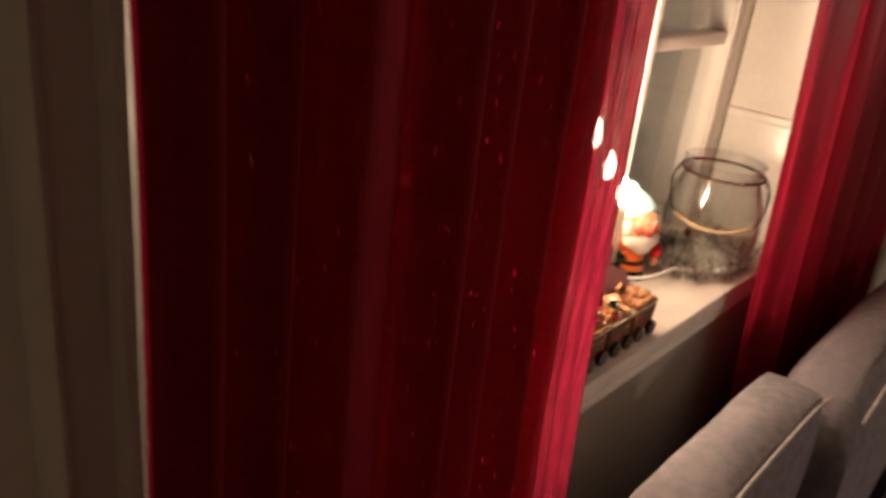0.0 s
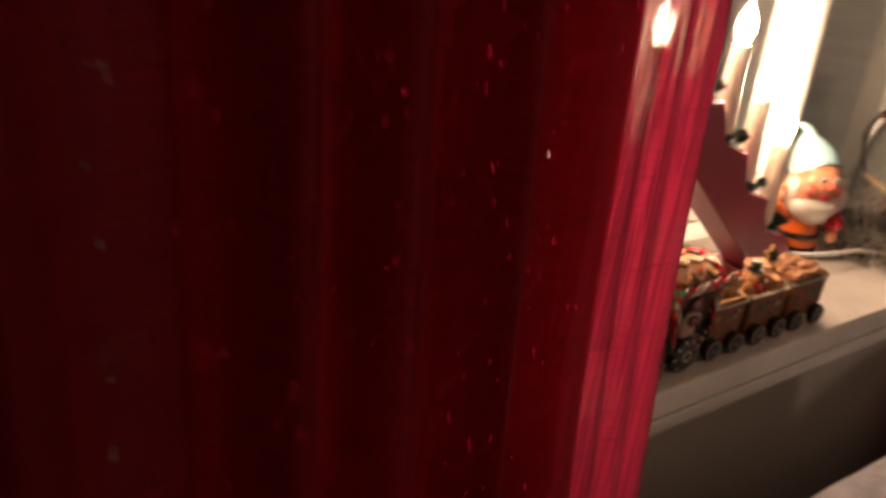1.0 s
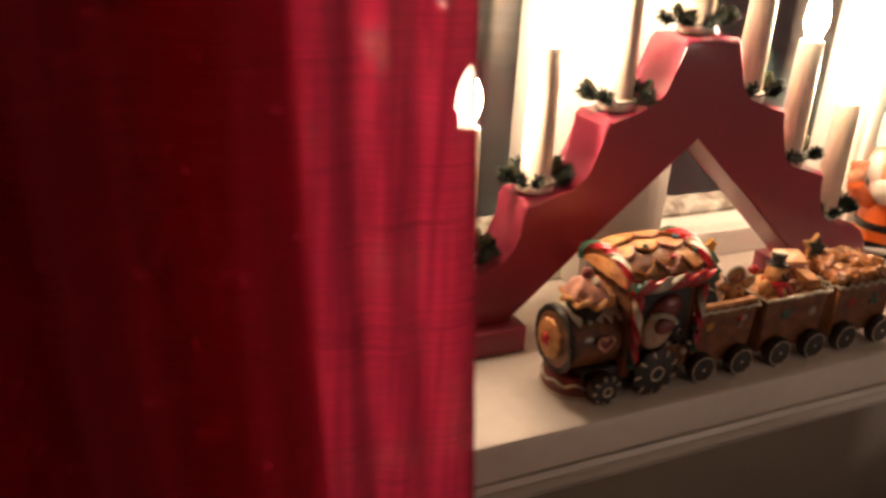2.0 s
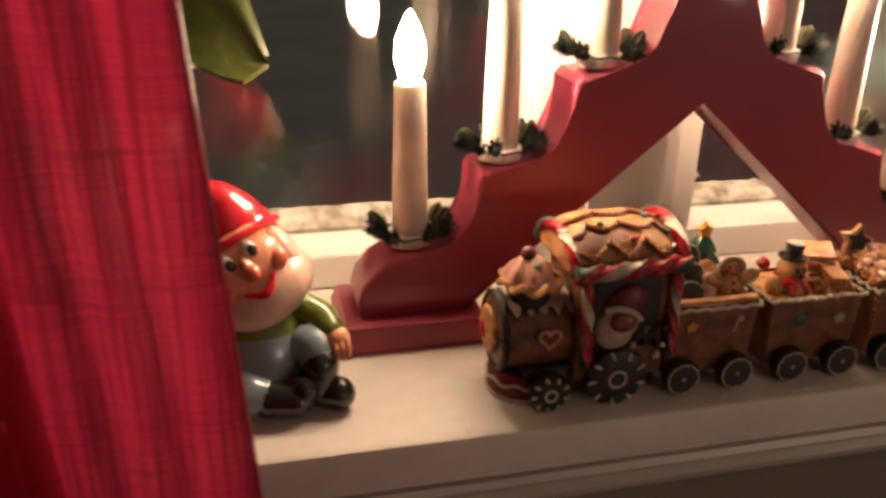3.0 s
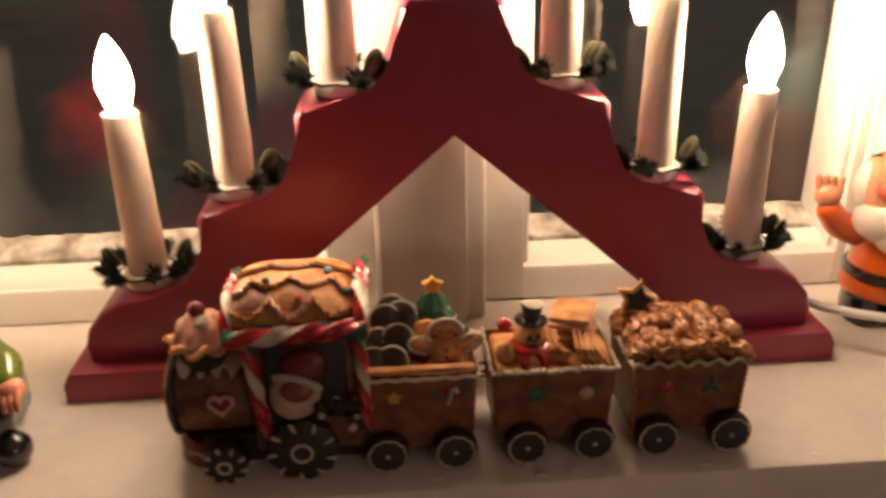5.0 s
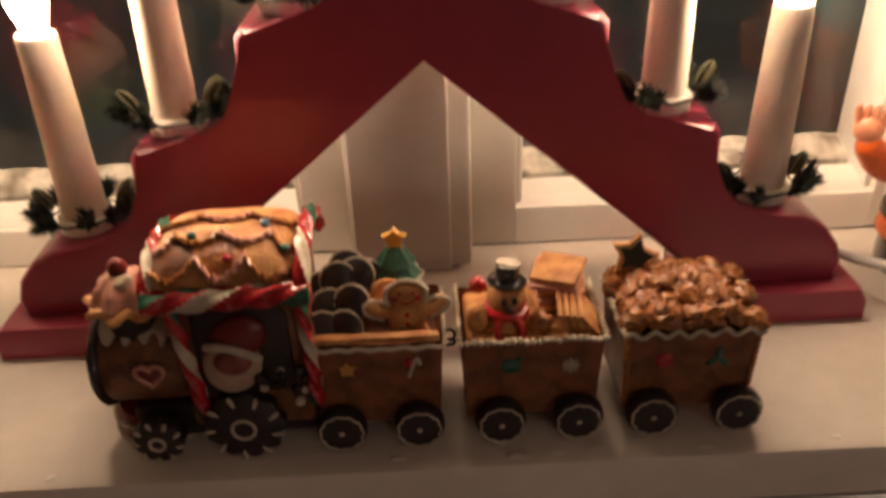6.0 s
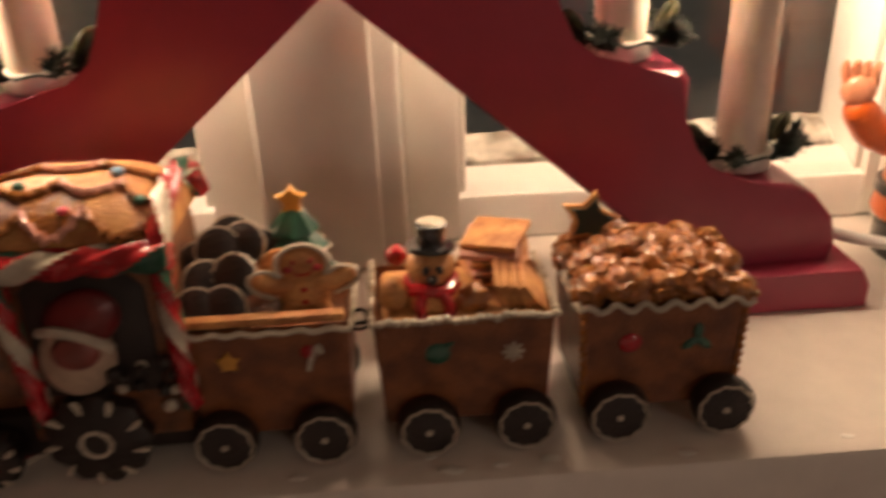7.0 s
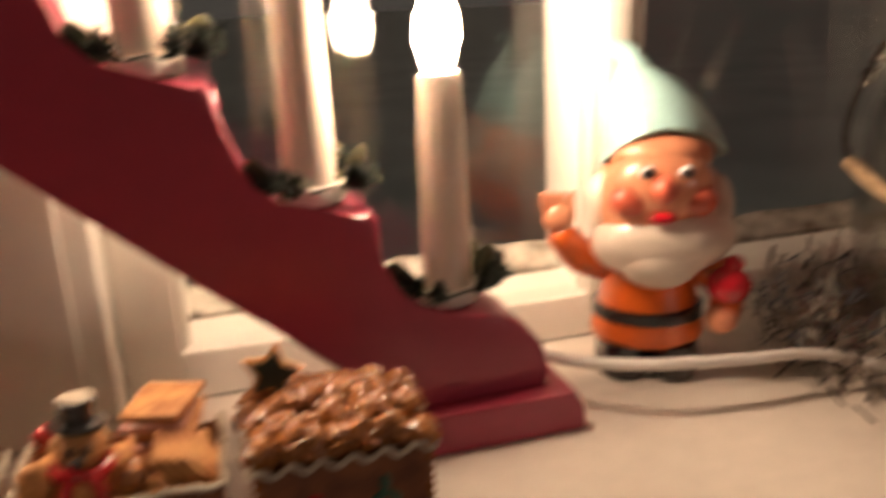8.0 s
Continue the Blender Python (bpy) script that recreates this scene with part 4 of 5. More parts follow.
# heart on the side
c = B()
tube(c, [(-0.0185 + 0.00034 * 16 * math.sin(a) ** 3, -0.0208, 0.0385 + 0.00034 * (13 * math.cos(a) - 5 * math.cos(2 * a) - 2 * math.cos(3 * a) - math.cos(4 * a))) for a in [k * math.pi / 16 for k in range(32)]], 0.0011, 6, closed=True)
part("heart_outline", c, PINK, loco)
c = B()
pts = [(-0.0185 + 0.00028 * 16 * math.sin(a) ** 3, 0.0385 + 0.00028 * (13 * math.cos(a) - 5 * math.cos(2 * a) - 2 * math.cos(3 * a) - math.cos(4 * a))) for a in [k * math.pi / 16 + 0.05 for k in range(32)]]
part("heart", slab(c, pts, -0.0212, -0.018), DULLRED, loco, "red icing heart")
# cupcake chimney
CP = pose(-0.0255, -0.005, 0.0500) @ Matrix.Diagonal((1.15, 1.15, 1.0, 1))
cup = part("cupcake_chimney", lathe(B(), [(0.0075, 0.0), (0.0080, 0.002), (0.0108, 0.0125), (0.0105, 0.0140), (0.004, 0.0145)], 36, CP, 0, 0.05, 9), CHOC, loco, "dark cupcake cup")
c = tube(B(), [CP @ Vector((0.0122 * (1 + 0.10 * math.cos(8 * a)) * math.cos(a), 0.0122 * (1 + 0.10 * math.cos(8 * a)) * math.sin(a), 0.0142 + 0.0014 * math.sin(8 * a))) for a in [k * math.pi / 40 for k in range(80)]], 0.0020, 7, closed=True)
part("pastry_frill", wobble(c, 0.0008, 0.004), GINGERL, cup, "wavy orange pastry edge")
c = lathe(B(), [(0.0112, 0.0140), (0.0118, 0.0165), (0.0100, 0.0195), (0.0092, 0.0215), (0.0064, 0.0240), (0.0050, 0.0255), (0.002, 0.0265)], 40, CP, 0, 0.08, 7)
part("cream", wobble(c, 0.0016, 0.006), PINK, cup, "pink cream")
part("icing_dollop", wobble(ball(B(), CP @ Vector((0.0010, -0.0035, 0.0235)), (0.0048, 0.0042, 0.0034), 0, 14, 10), 0.0012, 0.004), ICING, cup)
part("cherry", wobble(ball(B(), CP @ Vector((-0.0010, 0, 0.0285)), 0.0038), 0.0004, 0.002), DULLRED, cup, "red cherry")
# cab
c = box(B(), -0.005, 0.044, -0.022, 0.022, 0.012, 0.0735, 0.002)
bmesh.ops.subdivide_edges(c, edges=c.edges[:], cuts=2, use_grid_fill=True)
part("cab", wobble(c, 0.0006, 0.01), GINGERD, loco)
c = B()
slab(c, [(0.002, 0.030), (0.038, 0.030), (0.038, 0.066), (0.033, 0.071), (0.007, 0.071), (0.002, 0.066)], -0.0232, -0.020, 0.0008)
part("cab_panel", c, CHOC, loco, "dark brown side panel")
# plain plaque with hat, face and beard shapes
c = B()
ball(c, (0.0150, -0.0236, 0.0440), (0.0112, 0.0048, 0.0135), 0, 20, 14, turn=rot("Y", 18))
plq = part("plaque", c, DULLBEARD, loco, "white bearded face plaque")
part("plaque_cap", ball(B(), (0.0190, -0.0236, 0.0570), (0.0118, 0.0046, 0.0092), 0, 18, 12, turn=rot("Y", -25)), DULLRED, plq)
part("plaque_face", ball(B(), (0.0165, -0.0280, 0.0480), (0.0072, 0.0030, 0.0055), 0, 16, 10), RUSSET, plq)
part("plaque_brim", tube(B(), spline([(0.0070, -0.0262, 0.0545), (0.0125, -0.0288, 0.0560), (0.020, -0.0285, 0.0535), (0.0265, -0.026, 0.0475)], 4), 0.0017, 7), ICING, plq)
# domed roof with scalloped biscuit shingles
def dome(x, y):
    e = math.sqrt(max(0.0, 1 - min(1, abs((x - 0.0165) / 0.0276)) ** 4))
    return 0.0735 + (0.007 + 0.0122 * e) * math.sqrt(max(0.0, 1 - min(1, abs(y / 0.0268)) ** 2.4))


c = B()
n = 14
rings = []
for i in range(n + 1):
    x = -0.0110 + 0.055 * i / n
    rings.append([c.verts.new((x, -0.0268 + 0.0536 * j / 20, dome(x, -0.0268 + 0.0536 * j / 20))) for j in range(21)])
for a, b in zip(rings, rings[1:]):
    for j in range(20):
        c.faces.new((a[j], a[j + 1], b[j + 1], b[j]))
for ring in (rings[0], rings[-1]):
    c.faces.new(ring)
c.faces.new([r[0] for r in rings][::-1] + [r[-1] for r in rings])
roof = part("roof", wobble(c, 0.0005, 0.008), GINGERL, loco, "domed pale gingerbread roof")


def roof_tile(x0, x1, y0, y1, tip, lift, mat_tile, mat_edge):
    """A thin biscuit laid on the dome, its lower edge hanging in one scalloped point, with a frill piped along it."""
    nu, nv = 16, 7
    grid, c = [], B()
    for i in range(nu + 1):
        u = i / nu
        x = x0 + (x1 - x0) * u
        low = y0 - tip * math.sin(math.pi * u) ** 0.8 + 0.0006 * math.sin(u * 38)
        row = []
        for j in range(nv + 1):
            y = low + (y1 - low) * j / nv
            yy = max(-0.0262, min(0.0262, y))
            xx = max(-0.0105, min(0.0435, x))
            row.append(c.verts.new((x, yy, dome(xx, yy) + lift * (1 - 0.6 * j / nv))))
        grid.append(row)
    for p, q in zip(grid, grid[1:]):
        for j in range(nv):
            c.faces.new((p[j], q[j], q[j + 1], p[j + 1]))
    edge = [(r[0].co.x, r[0].co.y - 0.0004, r[0].co.z + 0.0003 * (-1) ** k) for k, r in enumerate(grid)]
    bmesh.ops.recalc_face_normals(c, faces=c.faces)
    bmesh.ops.solidify(c, geom=c.faces[:], thickness=0.0011)
    t = part("shingle", c, mat_tile, roof, "scalloped biscuit roof tile")
    part("frill", tube(B(), edge, [0.0009 + 0.0004 * (k % 2) for k in range(len(edge))], 6), mat_edge, t, "crimped paler edge")


for row, (y0, y1, tip) in enumerate(((-0.0195, -0.006, 0.0055), (-0.0085, 0.004, 0.0060), (0.0030, 0.016, 0.0050))):
    n = 3 if row % 2 == 0 else 4
    for i in range(n):
        w = 0.0535 / 3
        x0 = -0.0100 + w * (i - (0.5 if row % 2 else 0.0))
        x1 = min(x0 + w, 0.0435)
        roof_tile(max(x0, -0.0100), x1, y0, y1, tip, 0.0022 + 0.0003 * row, (GINGER, CARAMEL, GINGERL)[(row + i) % 3] if row == 0 else GINGERL, PINK if (i + row) % 2 else CARAMEL)
for x, y, z, mm in [(x, y, dome(x, y) + 0.0034, mm) for x, y, mm in ((0.006, -0.012, CANDYG), (0.032, -0.006, BLUE), (0.020, -0.021, CANDYR), (0.040, -0.016, CANDYG))]:
    part("sweet", ball(B(), (x, y, z), (0.0019, 0.0019, 0.0014), 0, 10, 8), mm, roof)
cane(loco, line((-0.012, -0.0270, 0.0755), (0.049, -0.0270, 0.0772), 9), 0.0042)
cane(loco, line((-0.003, -0.0245, 0.0720), (0.001, -0.0235, 0.020), 8), 0.0029)
cane(loco, line((0.0445, -0.0245, 0.0720), (0.0460, -0.0245, 0.024), 8), 0.0027)
cane(loco, [(-0.0105, -0.0262 * math.cos(a), 0.0740 + 0.0150 * math.sin(a)) for a in [k * math.pi / 8 for k in range(9)]], 0.0026)
cane(loco, [(0.0460, -0.0265 * math.cos(a), 0.0750 + 0.0165 * math.sin(a)) for a in [k * math.pi / 8 for k in range(9)]], 0.0030)
# wheels with icing strokes
for x, z, r in ((0.0160, 0.0160, 0.0155), (-0.0190, 0.0105, 0.0100)):
    t = pose(x, -0.0245, z, 90, 0, 0)
    w = part("wheel", lathe(B(), [(r * 0.5, -0.004), (r * 0.94, -0.004), (r, -0.002), (r, 0.003), (r * 0.86, 0.0045), (r * 0.4, 0.0050)], 45, None, 0, 0.06, 9), CHOC, loco, "dark chocolate wheel with icing strokes", t)
    for k in range(9):
        a = k * 2 * math.pi / 9 + 0.2
        c = tube(B(), [(r * f * math.cos(a + 0.25 * f), r * f * math.sin(a + 0.25 * f), 0.0040 + 0.0012 * (1 - f)) for f in (0.72, 0.88, 1.02)], [0.0007, 0.0011, 0.0008], 6)
        part("icing_stroke", c, ICING, w)
    c = tube(B(), [(r * 0.30 * math.cos(k * 0.628), r * 0.30 * math.sin(k * 0.628), 0.0051) for k in range(10)], 0.0008, 6, closed=True)
    part("icing_ring", c, ICING, w)
for x, z, r in ((0.0160, 0.0160, 0.0155), (-0.0190, 0.0105, 0.0100)):
    part("wheel", lathe(B(), [(r * 0.5, -0.003), (r, -0.002), (r, 0.003), (r * 0.4, 0.0040)], 24), CHOC, loco, "", pose(x, 0.021, z, 90, 0, 0))
part("chassis", box(B(), -0.030, 0.043, -0.018, 0.018, 0.004, 0.020, 0.002), CHOC, loco)
for k in range(16):
    p = Vector((0.030 + random.uniform(-0.006, 0.016), -0.0235 + random.uniform(-0.003, 0.001), 0.030 + random.uniform(-0.006, 0.012)))
    part("sweet", ball(B(), p, random.uniform(0.0014, 0.0026), 0, 8, 6), random.choice((CHOC, CHOC, ICING)), loco)

# ---------------- gnome figurines: one mesh each ----------------
def figurine(name, c, mats, place, label):
    ob = new(name, mesh_of(name, c, mats))
    ob.location = place
    return tagged(ob, label, "figurine")


def limb(c, pts, rs, m, n=5):
    q = spline(pts, n)
    k = len(pts) - 1
    rr = []
    for i in range(len(q)):
        f = i / n
        j = min(int(f), k - 1)
        rr.append(rs[j] + (rs[j + 1] - rs[j]) * (f - j))
    tube(c, q, rr, 14, m)
    ball(c, q[0], rr[0] * 0.99, m, 14, 8)
    ball(c, q[-1], rr[-1] * 0.99, m, 14, 8)


# seated gnome: red hat 0, skin 1, cheeks 2, beard 3, shirt 4, overalls 5, boots 6, eye white 7
c = B()
lathe(c, [(0.012, 0.0), (0.026, 0.001), (0.031, 0.008), (0.0315, 0.020), (0.028, 0.034), (0.022, 0.044), (0.014, 0.050)], 28, None, 5)
lathe(c, [(0.0275, 0.0345), (0.0245, 0.0415), (0.019, 0.049), (0.010, 0.053)], 28, pose(0, 0.0005, 0), 4)
HT = Matrix.Translation((-0.003, 0.000, 0.0655)) @ rot("Y", -30)
HF = HT @ rot("Z", 15) @ rot("X", -4)


def hball(p, r, m, turn=None, base=None, u=20, v=14):
    ball(c, (0, 0, 0), r, m, u, v, turn=(base or HF) @ Matrix.Translation(p) @ (turn or Matrix()))


def hlimb(pts, rs, m, base=None, n=6):
    limb(c, [(base or HF) @ Vector(p) for p in pts], rs, m, n)


hball((0, 0, 0), (0.0262, 0.0250, 0.0250), 1, u=28, v=18)
hball((0.001, -0.0070, -0.0110), (0.0268, 0.0235, 0.0172), 3, u=28)
hball((0.0190, -0.006, 0.000), (0.0080, 0.0140, 0.0150), 3)
hball((-0.0215, -0.006, -0.004), (0.0080, 0.0130, 0.0130), 3)
hball((0.0, -0.0160, 0.0060), (0.0205, 0.0125, 0.0145), 1)
hball((-0.0135, -0.0215, 0.0022), (0.0064, 0.0056, 0.0058), 2)
hball((0.0135, -0.0215, 0.0022), (0.0064, 0.0056, 0.0058), 2)
hball((0.0005, -0.0270, 0.0082), (0.0034, 0.0058, 0.0062), 1)
hball((0.0005, -0.0305, 0.0062), (0.0043, 0.0056, 0.0045), 2)
hlimb([(-0.0080, -0.0275, -0.0020), (0.0005, -0.0300, -0.0062), (0.0090, -0.0272, -0.0012)], [0.0008, 0.0026, 0.0008], 0)
for ex in (-0.0062, 0.0062):
    hball((ex, -0.0255, 0.0148), (0.0036, 0.0024, 0.0046), 7)
    hball((ex + 0.0008, -0.0272, 0.0140), (0.0024, 0.0012, 0.0032), 6)
hball((0.0, -0.0140, 0.0165), (0.0190, 0.0100, 0.0080), 1)
tube(c, [HT @ Vector((0.0262 * math.cos(a), 0.003 + 0.0240 * math.sin(a), 0.0145 - 0.0095 * math.sin(a))) for a in [k * math.pi / 20 for k in range(40)]], 0.0022, 8, 0, closed=True)
hlimb([(0.0, 0.0085, 0.0130), (0.0020, 0.0070, 0.0220), (0.0050, 0.004, 0.0310), (0.0050, 0.002, 0.0395), (-0.0030, 0.000, 0.0470), (-0.0120, -0.002, 0.0500)], [0.0250, 0.0236, 0.0182, 0.0112, 0.0060, 0.0018], 0, HT)
hball((-0.006, 0.009, 0.004), (0.0215, 0.0190, 0.0190), 0, base=HT)
# arms, hands, legs, boots
limb(c, [(-0.019, -0.006, 0.043), (-0.031, -0.013, 0.042), (-0.0335, -0.018, 0.052)], [0.0085, 0.0085, 0.0070], 4)
ball(c, (-0.0320, -0.0200, 0.0585), (0.0068, 0.0058, 0.0085), 1)
for k in range(4):
    limb(c, [(-0.0345 + 0.003 * k, -0.0245, 0.060), (-0.0335 + 0.003 * k, -0.0255, 0.0655), (-0.030 + 0.003 * k, -0.0245, 0.0690)], [0.0018, 0.0019, 0.0015], 1, 3)
limb(c, [(0.019, -0.004, 0.046), (0.031, -0.010, 0.041), (0.036, -0.019, 0.038)], [0.0085, 0.0085, 0.0065], 4)
ball(c, (0.0385, -0.0225, 0.0350), (0.0068, 0.0062, 0.0058), 1)
for k in range(3):
    limb(c, [(0.0365 + 0.0032 * k, -0.026, 0.0355), (0.0375 + 0.003 * k, -0.0295, 0.0320), (0.0375 + 0.003 * k, -0.0305, 0.0280)], [0.0018, 0.0018, 0.0014], 1, 3)
limb(c, [(0.014, -0.008, 0.016), (0.026, -0.020, 0.031), (0.029, -0.027, 0.020)], [0.0125, 0.0110, 0.0095], 5)
limb(c, [(0.029, -0.0275, 0.024), (0.0285, -0.0285, 0.011)], [0.0098, 0.0090], 6)
limb(c, [(0.0285, -0.0285, 0.0085), (0.0375, -0.0325, 0.0085)], [0.0085, 0.0088], 6)
limb(c, [(-0.012, -0.012, 0.013), (-0.010, -0.030, 0.0145), (0.000, -0.033, 0.0115)], [0.0125, 0.0118, 0.0098], 5)
limb(c, [(0.002, -0.0335, 0.0105), (0.016, -0.0360, 0.0095)], [0.0098, 0.0090], 6)
limb(c, [(0.0165, -0.0350, 0.0085), (0.0205, -0.0350, 0.0150)], [0.0085, 0.0078], 6)
figurine("gnome_figurine", c, [HATRED, SKIN, CHEEK, PALEBEARD, SHIRT, DENIM, BLACK, TIP], (-0.2475, -0.016, SILL), "glazed seated gnome figurine with red hat and grey overalls")

# standing gnome: hat 0, skin 1, cheeks 2, beard 3, coat 4, black 5, bag 6, eye 7
c = B()
for s in (-1, 1):
    lathe(c, [(0.0120, 0.0), (0.0150, 0.001), (0.0155, 0.008), (0.0145, 0.017), (0.009, 0.020)], 20, pose(0.0112 * s, -0.004, 0) @ Matrix.Diagonal((0.86, 1.35, 1, 1)), 5)
lathe(c, [(0.020, 0.0165), (0.0295, 0.017), (0.0310, 0.020), (0.0290, 0.027), (0.0270, 0.034), (0.0250, 0.046), (0.0215, 0.058), (0.012, 0.064)], 30, Matrix.Diagonal((0.87, 0.84, 1, 1)), 4)
lathe(c, [(0.0282, 0.0275), (0.0302, 0.0282), (0.0296, 0.0330), (0.0275, 0.0338)], 30, Matrix.Diagonal((0.87, 0.85, 1, 1)), 5)
hc = Vector((0.002, -0.003, 0.082))
ball(c, hc, (0.0300, 0.0255, 0.0265), 1, 28, 18)
ball(c, hc + Vector((0.0030, -0.0085, -0.0150)), (0.0325, 0.0205, 0.0185), 3, 28, 16, turn=rot("Y", -6))
ball(c, hc + Vector((0.0010, -0.0150, -0.0230)), (0.0190, 0.0140, 0.0140), 3, 24, 14)
ball(c, hc + Vector((0.0265, -0.003, -0.002)), (0.0075, 0.0140, 0.0150), 3, 18, 12)
ball(c, hc + Vector((-0.0240, -0.003, 0.000)), (0.0070, 0.0110, 0.0150), 3, 18, 12)
ball(c, hc + Vector((0.001, -0.0140, 0.0100)), (0.0230, 0.0150, 0.0190), 1, 24, 16)
ball(c, hc + Vector((-0.0130, -0.0215, 0.0050)), (0.0088, 0.0072, 0.0074), 2, 18, 12)
ball(c, hc + Vector((0.0160, -0.0205, 0.0050)), (0.0088, 0.0072, 0.0074), 2, 18, 12)
ball(c, hc + Vector((0.0010, -0.0300, 0.0118)), (0.0054, 0.0072, 0.0064), 2, 18, 12)
ball(c, hc + Vector((0.0010, -0.0275, -0.0015)), (0.0056, 0.0026, 0.0026), 6, 14, 10)
for ex in (-0.0060, 0.0100):
    p = hc + Vector((ex, -0.0268, 0.0185))
    ball(c, p, (0.0034, 0.0020, 0.0030), 7, 14, 10)
    ball(c, p + Vector((0.0003, -0.0012, -0.0004)), (0.0024, 0.0012, 0.0022), 5, 12, 8)
ball(c, hc + Vector((0.002, -0.0060, 0.0230)), (0.0225, 0.0175, 0.0120), 1, 20, 12)
T = Matrix.Translation(hc + Vector((0.001, 0.004, 0.0225))) @ rot("X", -16) @ rot("Y", -4) @ Matrix.Diagonal((0.98, 0.95, 0.86, 1))
# the brim dips at the sides and the crown bends over towards its curled tip
older = set(c.verts)
lathe(c, [(0.0245, 0.0), (0.0285, 0.0012), (0.0284, 0.004), (0.0262, 0.012), (0.0222, 0.023), (0.0165, 0.033), (0.0105, 0.041), (0.0068, 0.046)], 28, None, 0)
for v in [v for v in c.verts if v not in older]:
    x, h = v.co.x, max(0.0, v.co.z) / 0.045
    v.co.z -= (16.0 * x * x - 0.006) * max(0.0, 1 - h)
    v.co.x += 0.002 - 0.010 * h * h
    v.co = T @ v.co
limb(c, [T @ Vector((-0.0070, 0.0, 0.0430)), T @ Vector((-0.0105, -0.001, 0.0520)), T @ Vector((-0.0185, -0.002, 0.0580))], [0.0072, 0.0054, 0.0034], 0)
limb(c, [(-0.020, -0.002, 0.052), (-0.032, -0.006, 0.057), (-0.039, -0.010, 0.066)], [0.0090, 0.0085, 0.0075], 4)
ball(c, (-0.0415, -0.0115, 0.0760), (0.0075, 0.0055, 0.0075), 1)
for k in range(4):
    limb(c, [(-0.0465 + 0.0036 * k, -0.0120, 0.079), (-0.0480 + 0.0040 * k, -0.0125, 0.0850 + 0.0012 * (1.5 - abs(k - 1.5))), (-0.0480 + 0.0042 * k, -0.0135, 0.0880)], [0.0020, 0.0020, 0.0015], 1, 3)
limb(c, [(0.022, -0.002, 0.052), (0.034, -0.008, 0.044), (0.033, -0.018, 0.034)], [0.0088, 0.0082, 0.0070], 4)
ball(c, (0.0310, -0.0210, 0.0315), (0.0075, 0.0060, 0.0070), 1)
ball(c, (0.0335, -0.0200, 0.0470), (0.0100, 0.0075, 0.0090), 6)
ball(c, (0.0350, -0.0200, 0.0570), (0.0050, 0.0045, 0.0040), 6)
bmesh.ops.rotate(c, verts=c.verts[:], cent=(0, 0, 0), matrix=Matrix.Rotation(radians(-25), 3, "Z"))
figurine("gnome_figurine", c, [MINT, SKIN, CHEEK, BEARD, ORANGE, BLACK, HATRED, TIP], (0.2700, 0.048, SILL), "glazed standing gnome figurine with pale blue hat and orange coat")

# ---------------- potted orchid ----------------
plant = thing("potted_plant", (-0.360, 0.022, SILL), "green broad-leaved plant in a white ribbed ceramic pot", "plant")
pot = part("pot", lathe(B(), [(0.040, 0.0), (0.0535, 0.001), (0.0545, 0.010), (0.0500, 0.024), (0.0470, 0.040), (0.0485, 0.09), (0.0530, 0.135), (0.0545, 0.142), (0.0515, 0.142), (0.0480, 0.128), (0.01, 0.126)], 60, None, 0, 0.022, 15), POT, plant, "white ribbed ceramic pot")
part("soil", wobble(lathe(B(), [(0.046, 0.124), (0.046, 0.130), (0.03, 0.134), (0.004, 0.136)], 24), 0.003, 0.01), SOIL, plant)


def leaf(base, tip, width, sag, roll):
    c = B()
    a, b = Vector(base), Vector(tip)
    side = (b - a).cross(Vector((0, 0, 1))).normalized()
    side = Matrix.Rotation(radians(roll), 3, (b - a).normalized()) @ side
    up = side.cross((b - a).normalized())
    n, m = 18, 8
    grid = []
    for i in range(n + 1):
        t = i / n
        p = a.lerp(b, t) + Vector((0, 0, sag * 4 * t * (1 - t)))
        w = width * (0.30 + 0.70 * math.sin(math.pi / 2 * min(1, t * 1.7))) * math.sqrt(max(0.004, 1 - max(0.0, (t - 0.55) / 0.45) ** 2.6))
        grid.append([c.verts.new(p + side * w * (j / m - 0.5) * 2 + up * (0.18 * w * abs(j / m - 0.5) * 2 + 0.002 * math.sin(5 * t + j))) for j in range(m + 1)])
    for r1, r2 in zip(grid, grid[1:]):
        for j in range(m):
            c.faces.new((r1[j], r1[j + 1], r2[j + 1], r2[j]))
    bmesh.ops.recalc_face_normals(c, faces=c.faces)
    bmesh.ops.solidify(c, geom=c.faces[:], thickness=0.0022)
    part("leaf", c, LEAF, plant)


leaf((0.000, -0.008, 0.134), (0.090, -0.060, 0.156), 0.042, 0.050, 52)
leaf((0.004, 0.0, 0.134), (0.126, -0.066, 0.174), 0.040, 0.055, 58)
leaf((0.0, -0.006, 0.132), (0.050, -0.105, 0.165), 0.034, 0.060, 10)
leaf((-0.004, -0.004, 0.132), (-0.090, -0.070, 0.150), 0.033, 0.055, -10)
leaf((-0.005, 0.002, 0.132), (-0.125, 0.010, 0.175), 0.033, 0.050, 10)
leaf((0.002, 0.003, 0.132), (0.060, 0.020, 0.270), 0.028, 0.030, 0)
leaf((0.0, 0.0, 0.132), (-0.040, -0.010, 0.280), 0.028, 0.020, 0)
part("stem", tube(B(), spline([(0, 0, 0.128), (0.006, -0.01, 0.24), (-0.01, -0.02, 0.36)], 6), 0.0035, 8), LEAF, plant)

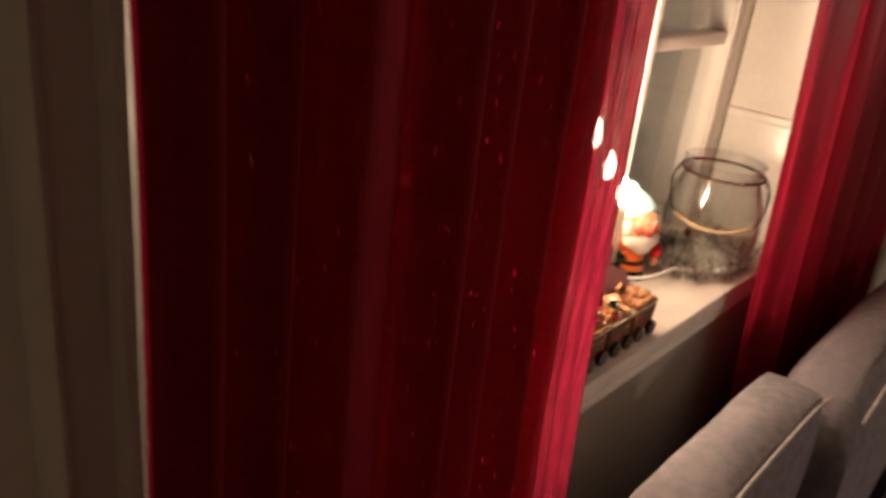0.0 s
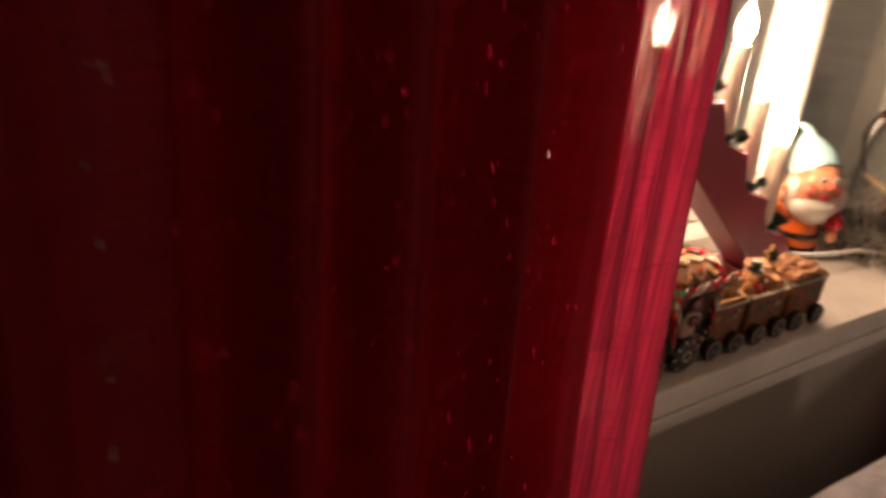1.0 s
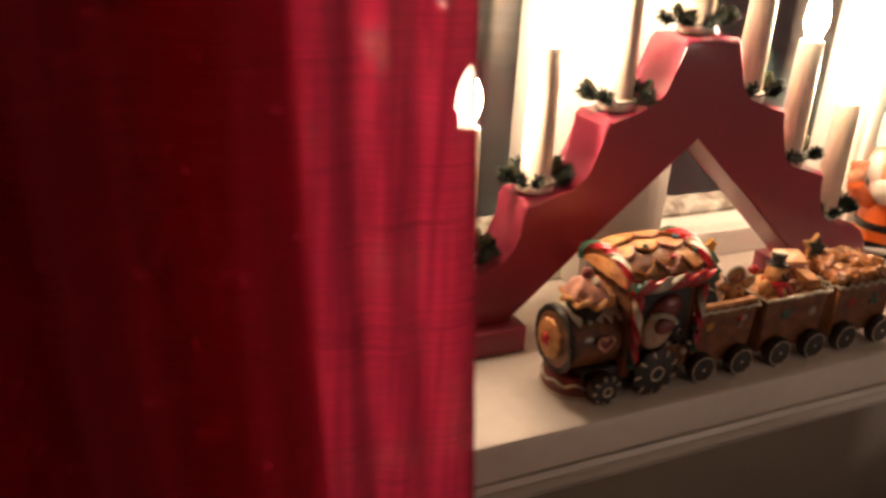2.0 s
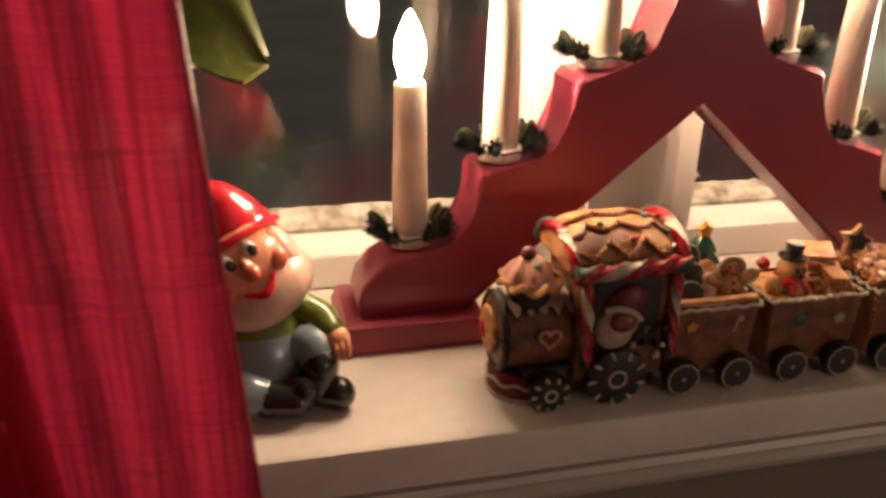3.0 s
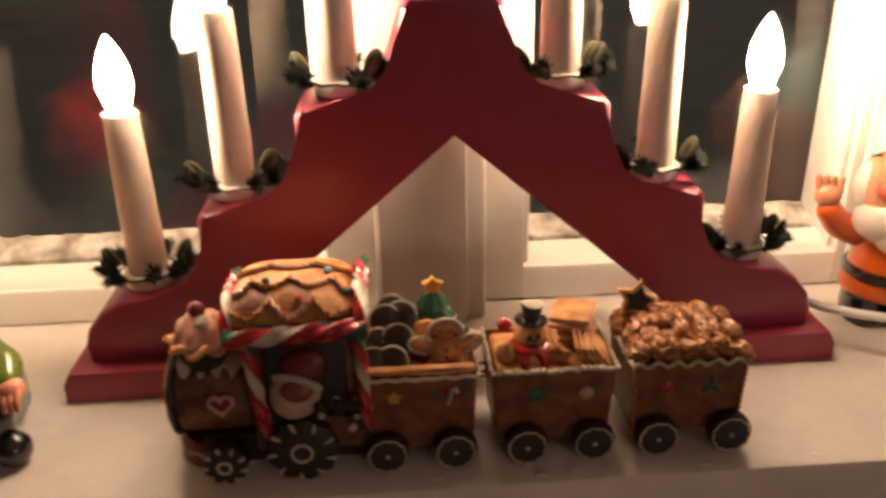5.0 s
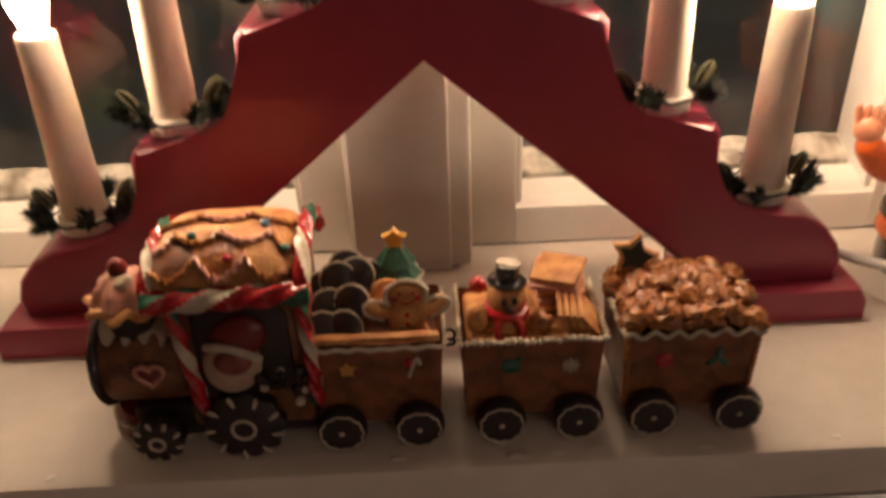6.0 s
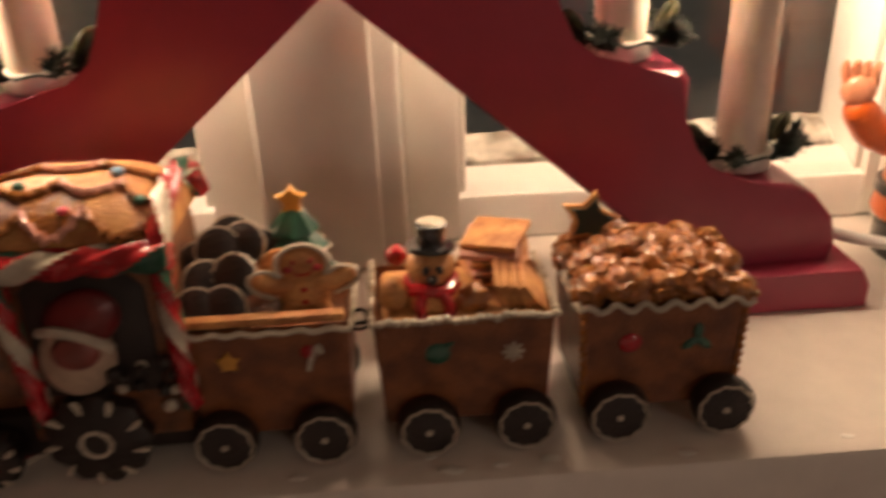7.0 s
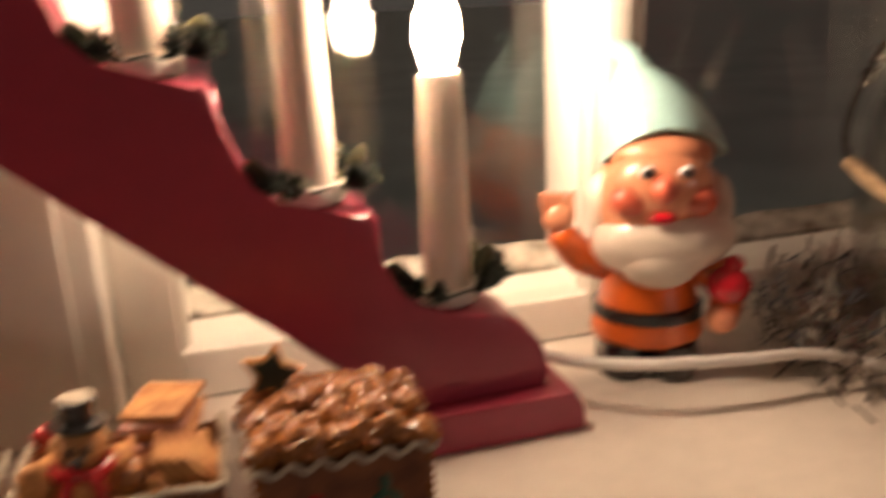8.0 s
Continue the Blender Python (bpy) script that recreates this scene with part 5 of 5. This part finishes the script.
# ---------------- glass jar with a wire handle, tinsel, cable ----------------
jar = thing("glass_jar", (0.452, 0.003, SILL), "large clear glass jar lantern with beaded wire and handle", "jar")
outer = [(0.050, 0.003), (0.066, 0.006), (0.074, 0.030), (0.076, 0.070), (0.072, 0.110), (0.062, 0.140), (0.057, 0.152), (0.060, 0.160), (0.063, 0.172), (0.064, 0.174)]
part("jar_glass", lathe(B(), outer + [(r - 0.003, z) for r, z in outer[::-1]][:-1] + [(0.048, 0.007)], 44), JAR, jar)
jar.children[0].visible_shadow = False
jar.scale = (1.05, 1.05, 1.0)
jar.rotation_euler = (0, 0, radians(-68))
c = B()
beads(c, [(0.0625 * math.cos(k * math.pi / 34), 0.0625 * math.sin(k * math.pi / 34), 0.155) for k in range(68)], 0.0029)
part("bead_band", c, BEAD, jar, "dark red and black beads round the neck")
c = tube(B(), spline([(0.062, 0, 0.155), (0.072, -0.018, 0.135), (0.060, -0.062, 0.095), (0.0, -0.084, 0.080), (-0.058, -0.064, 0.095), (-0.072, -0.018, 0.135), (-0.062, 0, 0.155)], 8), 0.0016, 8)
h2 = part("handle", c, IRON, jar)
c = tube(B(), spline([(0.058, -0.0655, 0.0925), (0.03, -0.080, 0.083), (0.0, -0.084, 0.080), (-0.03, -0.080, 0.083), (-0.056, -0.067, 0.093)], 6), 0.0034, 10)
part("grip", c, ROPE, h2, "jute wrapped grip")
for s in (-1, 1):
    c = B()
    for k in range(5):
        tube(c, [(s * (0.066 + 0.0035 * math.cos(a) + 0.0015 * k), -0.006 - 0.004 * k, 0.152 - 0.006 * k + 0.0035 * math.sin(a)) for a in [j * math.pi / 4 for j in range(8)]], 0.0008, 5, closed=True)
    part("chain", c, STEEL, jar, "bright wire loops")

random.seed(21)
c = B()
for k in range(1700):
    a = random.uniform(0, 2 * math.pi)
    rr = random.uniform(0.080, 0.122)
    p = Vector((0.442 + rr * 1.05 * math.cos(a), 0.004 + rr * 0.72 * math.sin(a), 0.001 + abs(random.gauss(0.004, 0.014)) * (1.2 if math.cos(a) < 0 else 0.8)))
    if not -0.072 < p.y < 0.080:
        p.y = max(-0.072, min(0.080, p.y))
    d = Vector((random.gauss(0, 1), random.gauss(0, 1), random.uniform(0.0, 0.8))).normalized()
    ln, w = random.uniform(0.008, 0.02), d.cross(Vector((0.3, 0.2, 1))).normalized() * 0.0010
    q = p + d * ln
    q.y, q.z = min(q.y, 0.082), max(q.z, 0.001)
    v = [c.verts.new(p - w), c.verts.new(p + w), c.verts.new(q + w), c.verts.new(q - w)]
    c.faces.new(v)
ob = new("tinsel_garland", mesh_of("tinsel_garland", c, STEEL))
ob.location = (0, 0, SILL)
tagged(ob, "silver tinsel garland lying round the glass jar", "tinsel", "", "stuff")

cord = thing("power_cord", (0.2, 0.0, SILL), "white electric cord running from the candle arch", "cable")
path = spline([(-0.004, 0.052, 0.016), (0.006, 0.040, 0.020), (0.018, 0.018, 0.022), (0.045, 0.000, 0.0235), (0.085, -0.006, 0.0215), (0.120, -0.008, 0.0190), (0.150, -0.018, 0.0120), (0.175, -0.032, 0.0075), (0.196, -0.049, 0.0065)], 8)
part("cable", tube(B(), path, 0.0026, 10), WIRE, cord)
sw = part("switch", box(B(), -0.024, 0.024, -0.008, 0.008, -0.006, 0.006, 0.004, 3), WIRE, cord, "white inline cord switch", pose(0.218, -0.055, 0.0065, 0, 0, -16))
part("rocker", box(B(), -0.008, 0.008, -0.004, 0.004, 0.0055, 0.008, 0.001), CUP, sw)
part("cable", tube(B(), spline([(0.240, -0.061, 0.006), (0.27, -0.066, 0.003), (0.33, -0.062, 0.003), (0.40, -0.055, 0.003)], 8), 0.0026, 10), WIRE, cord)
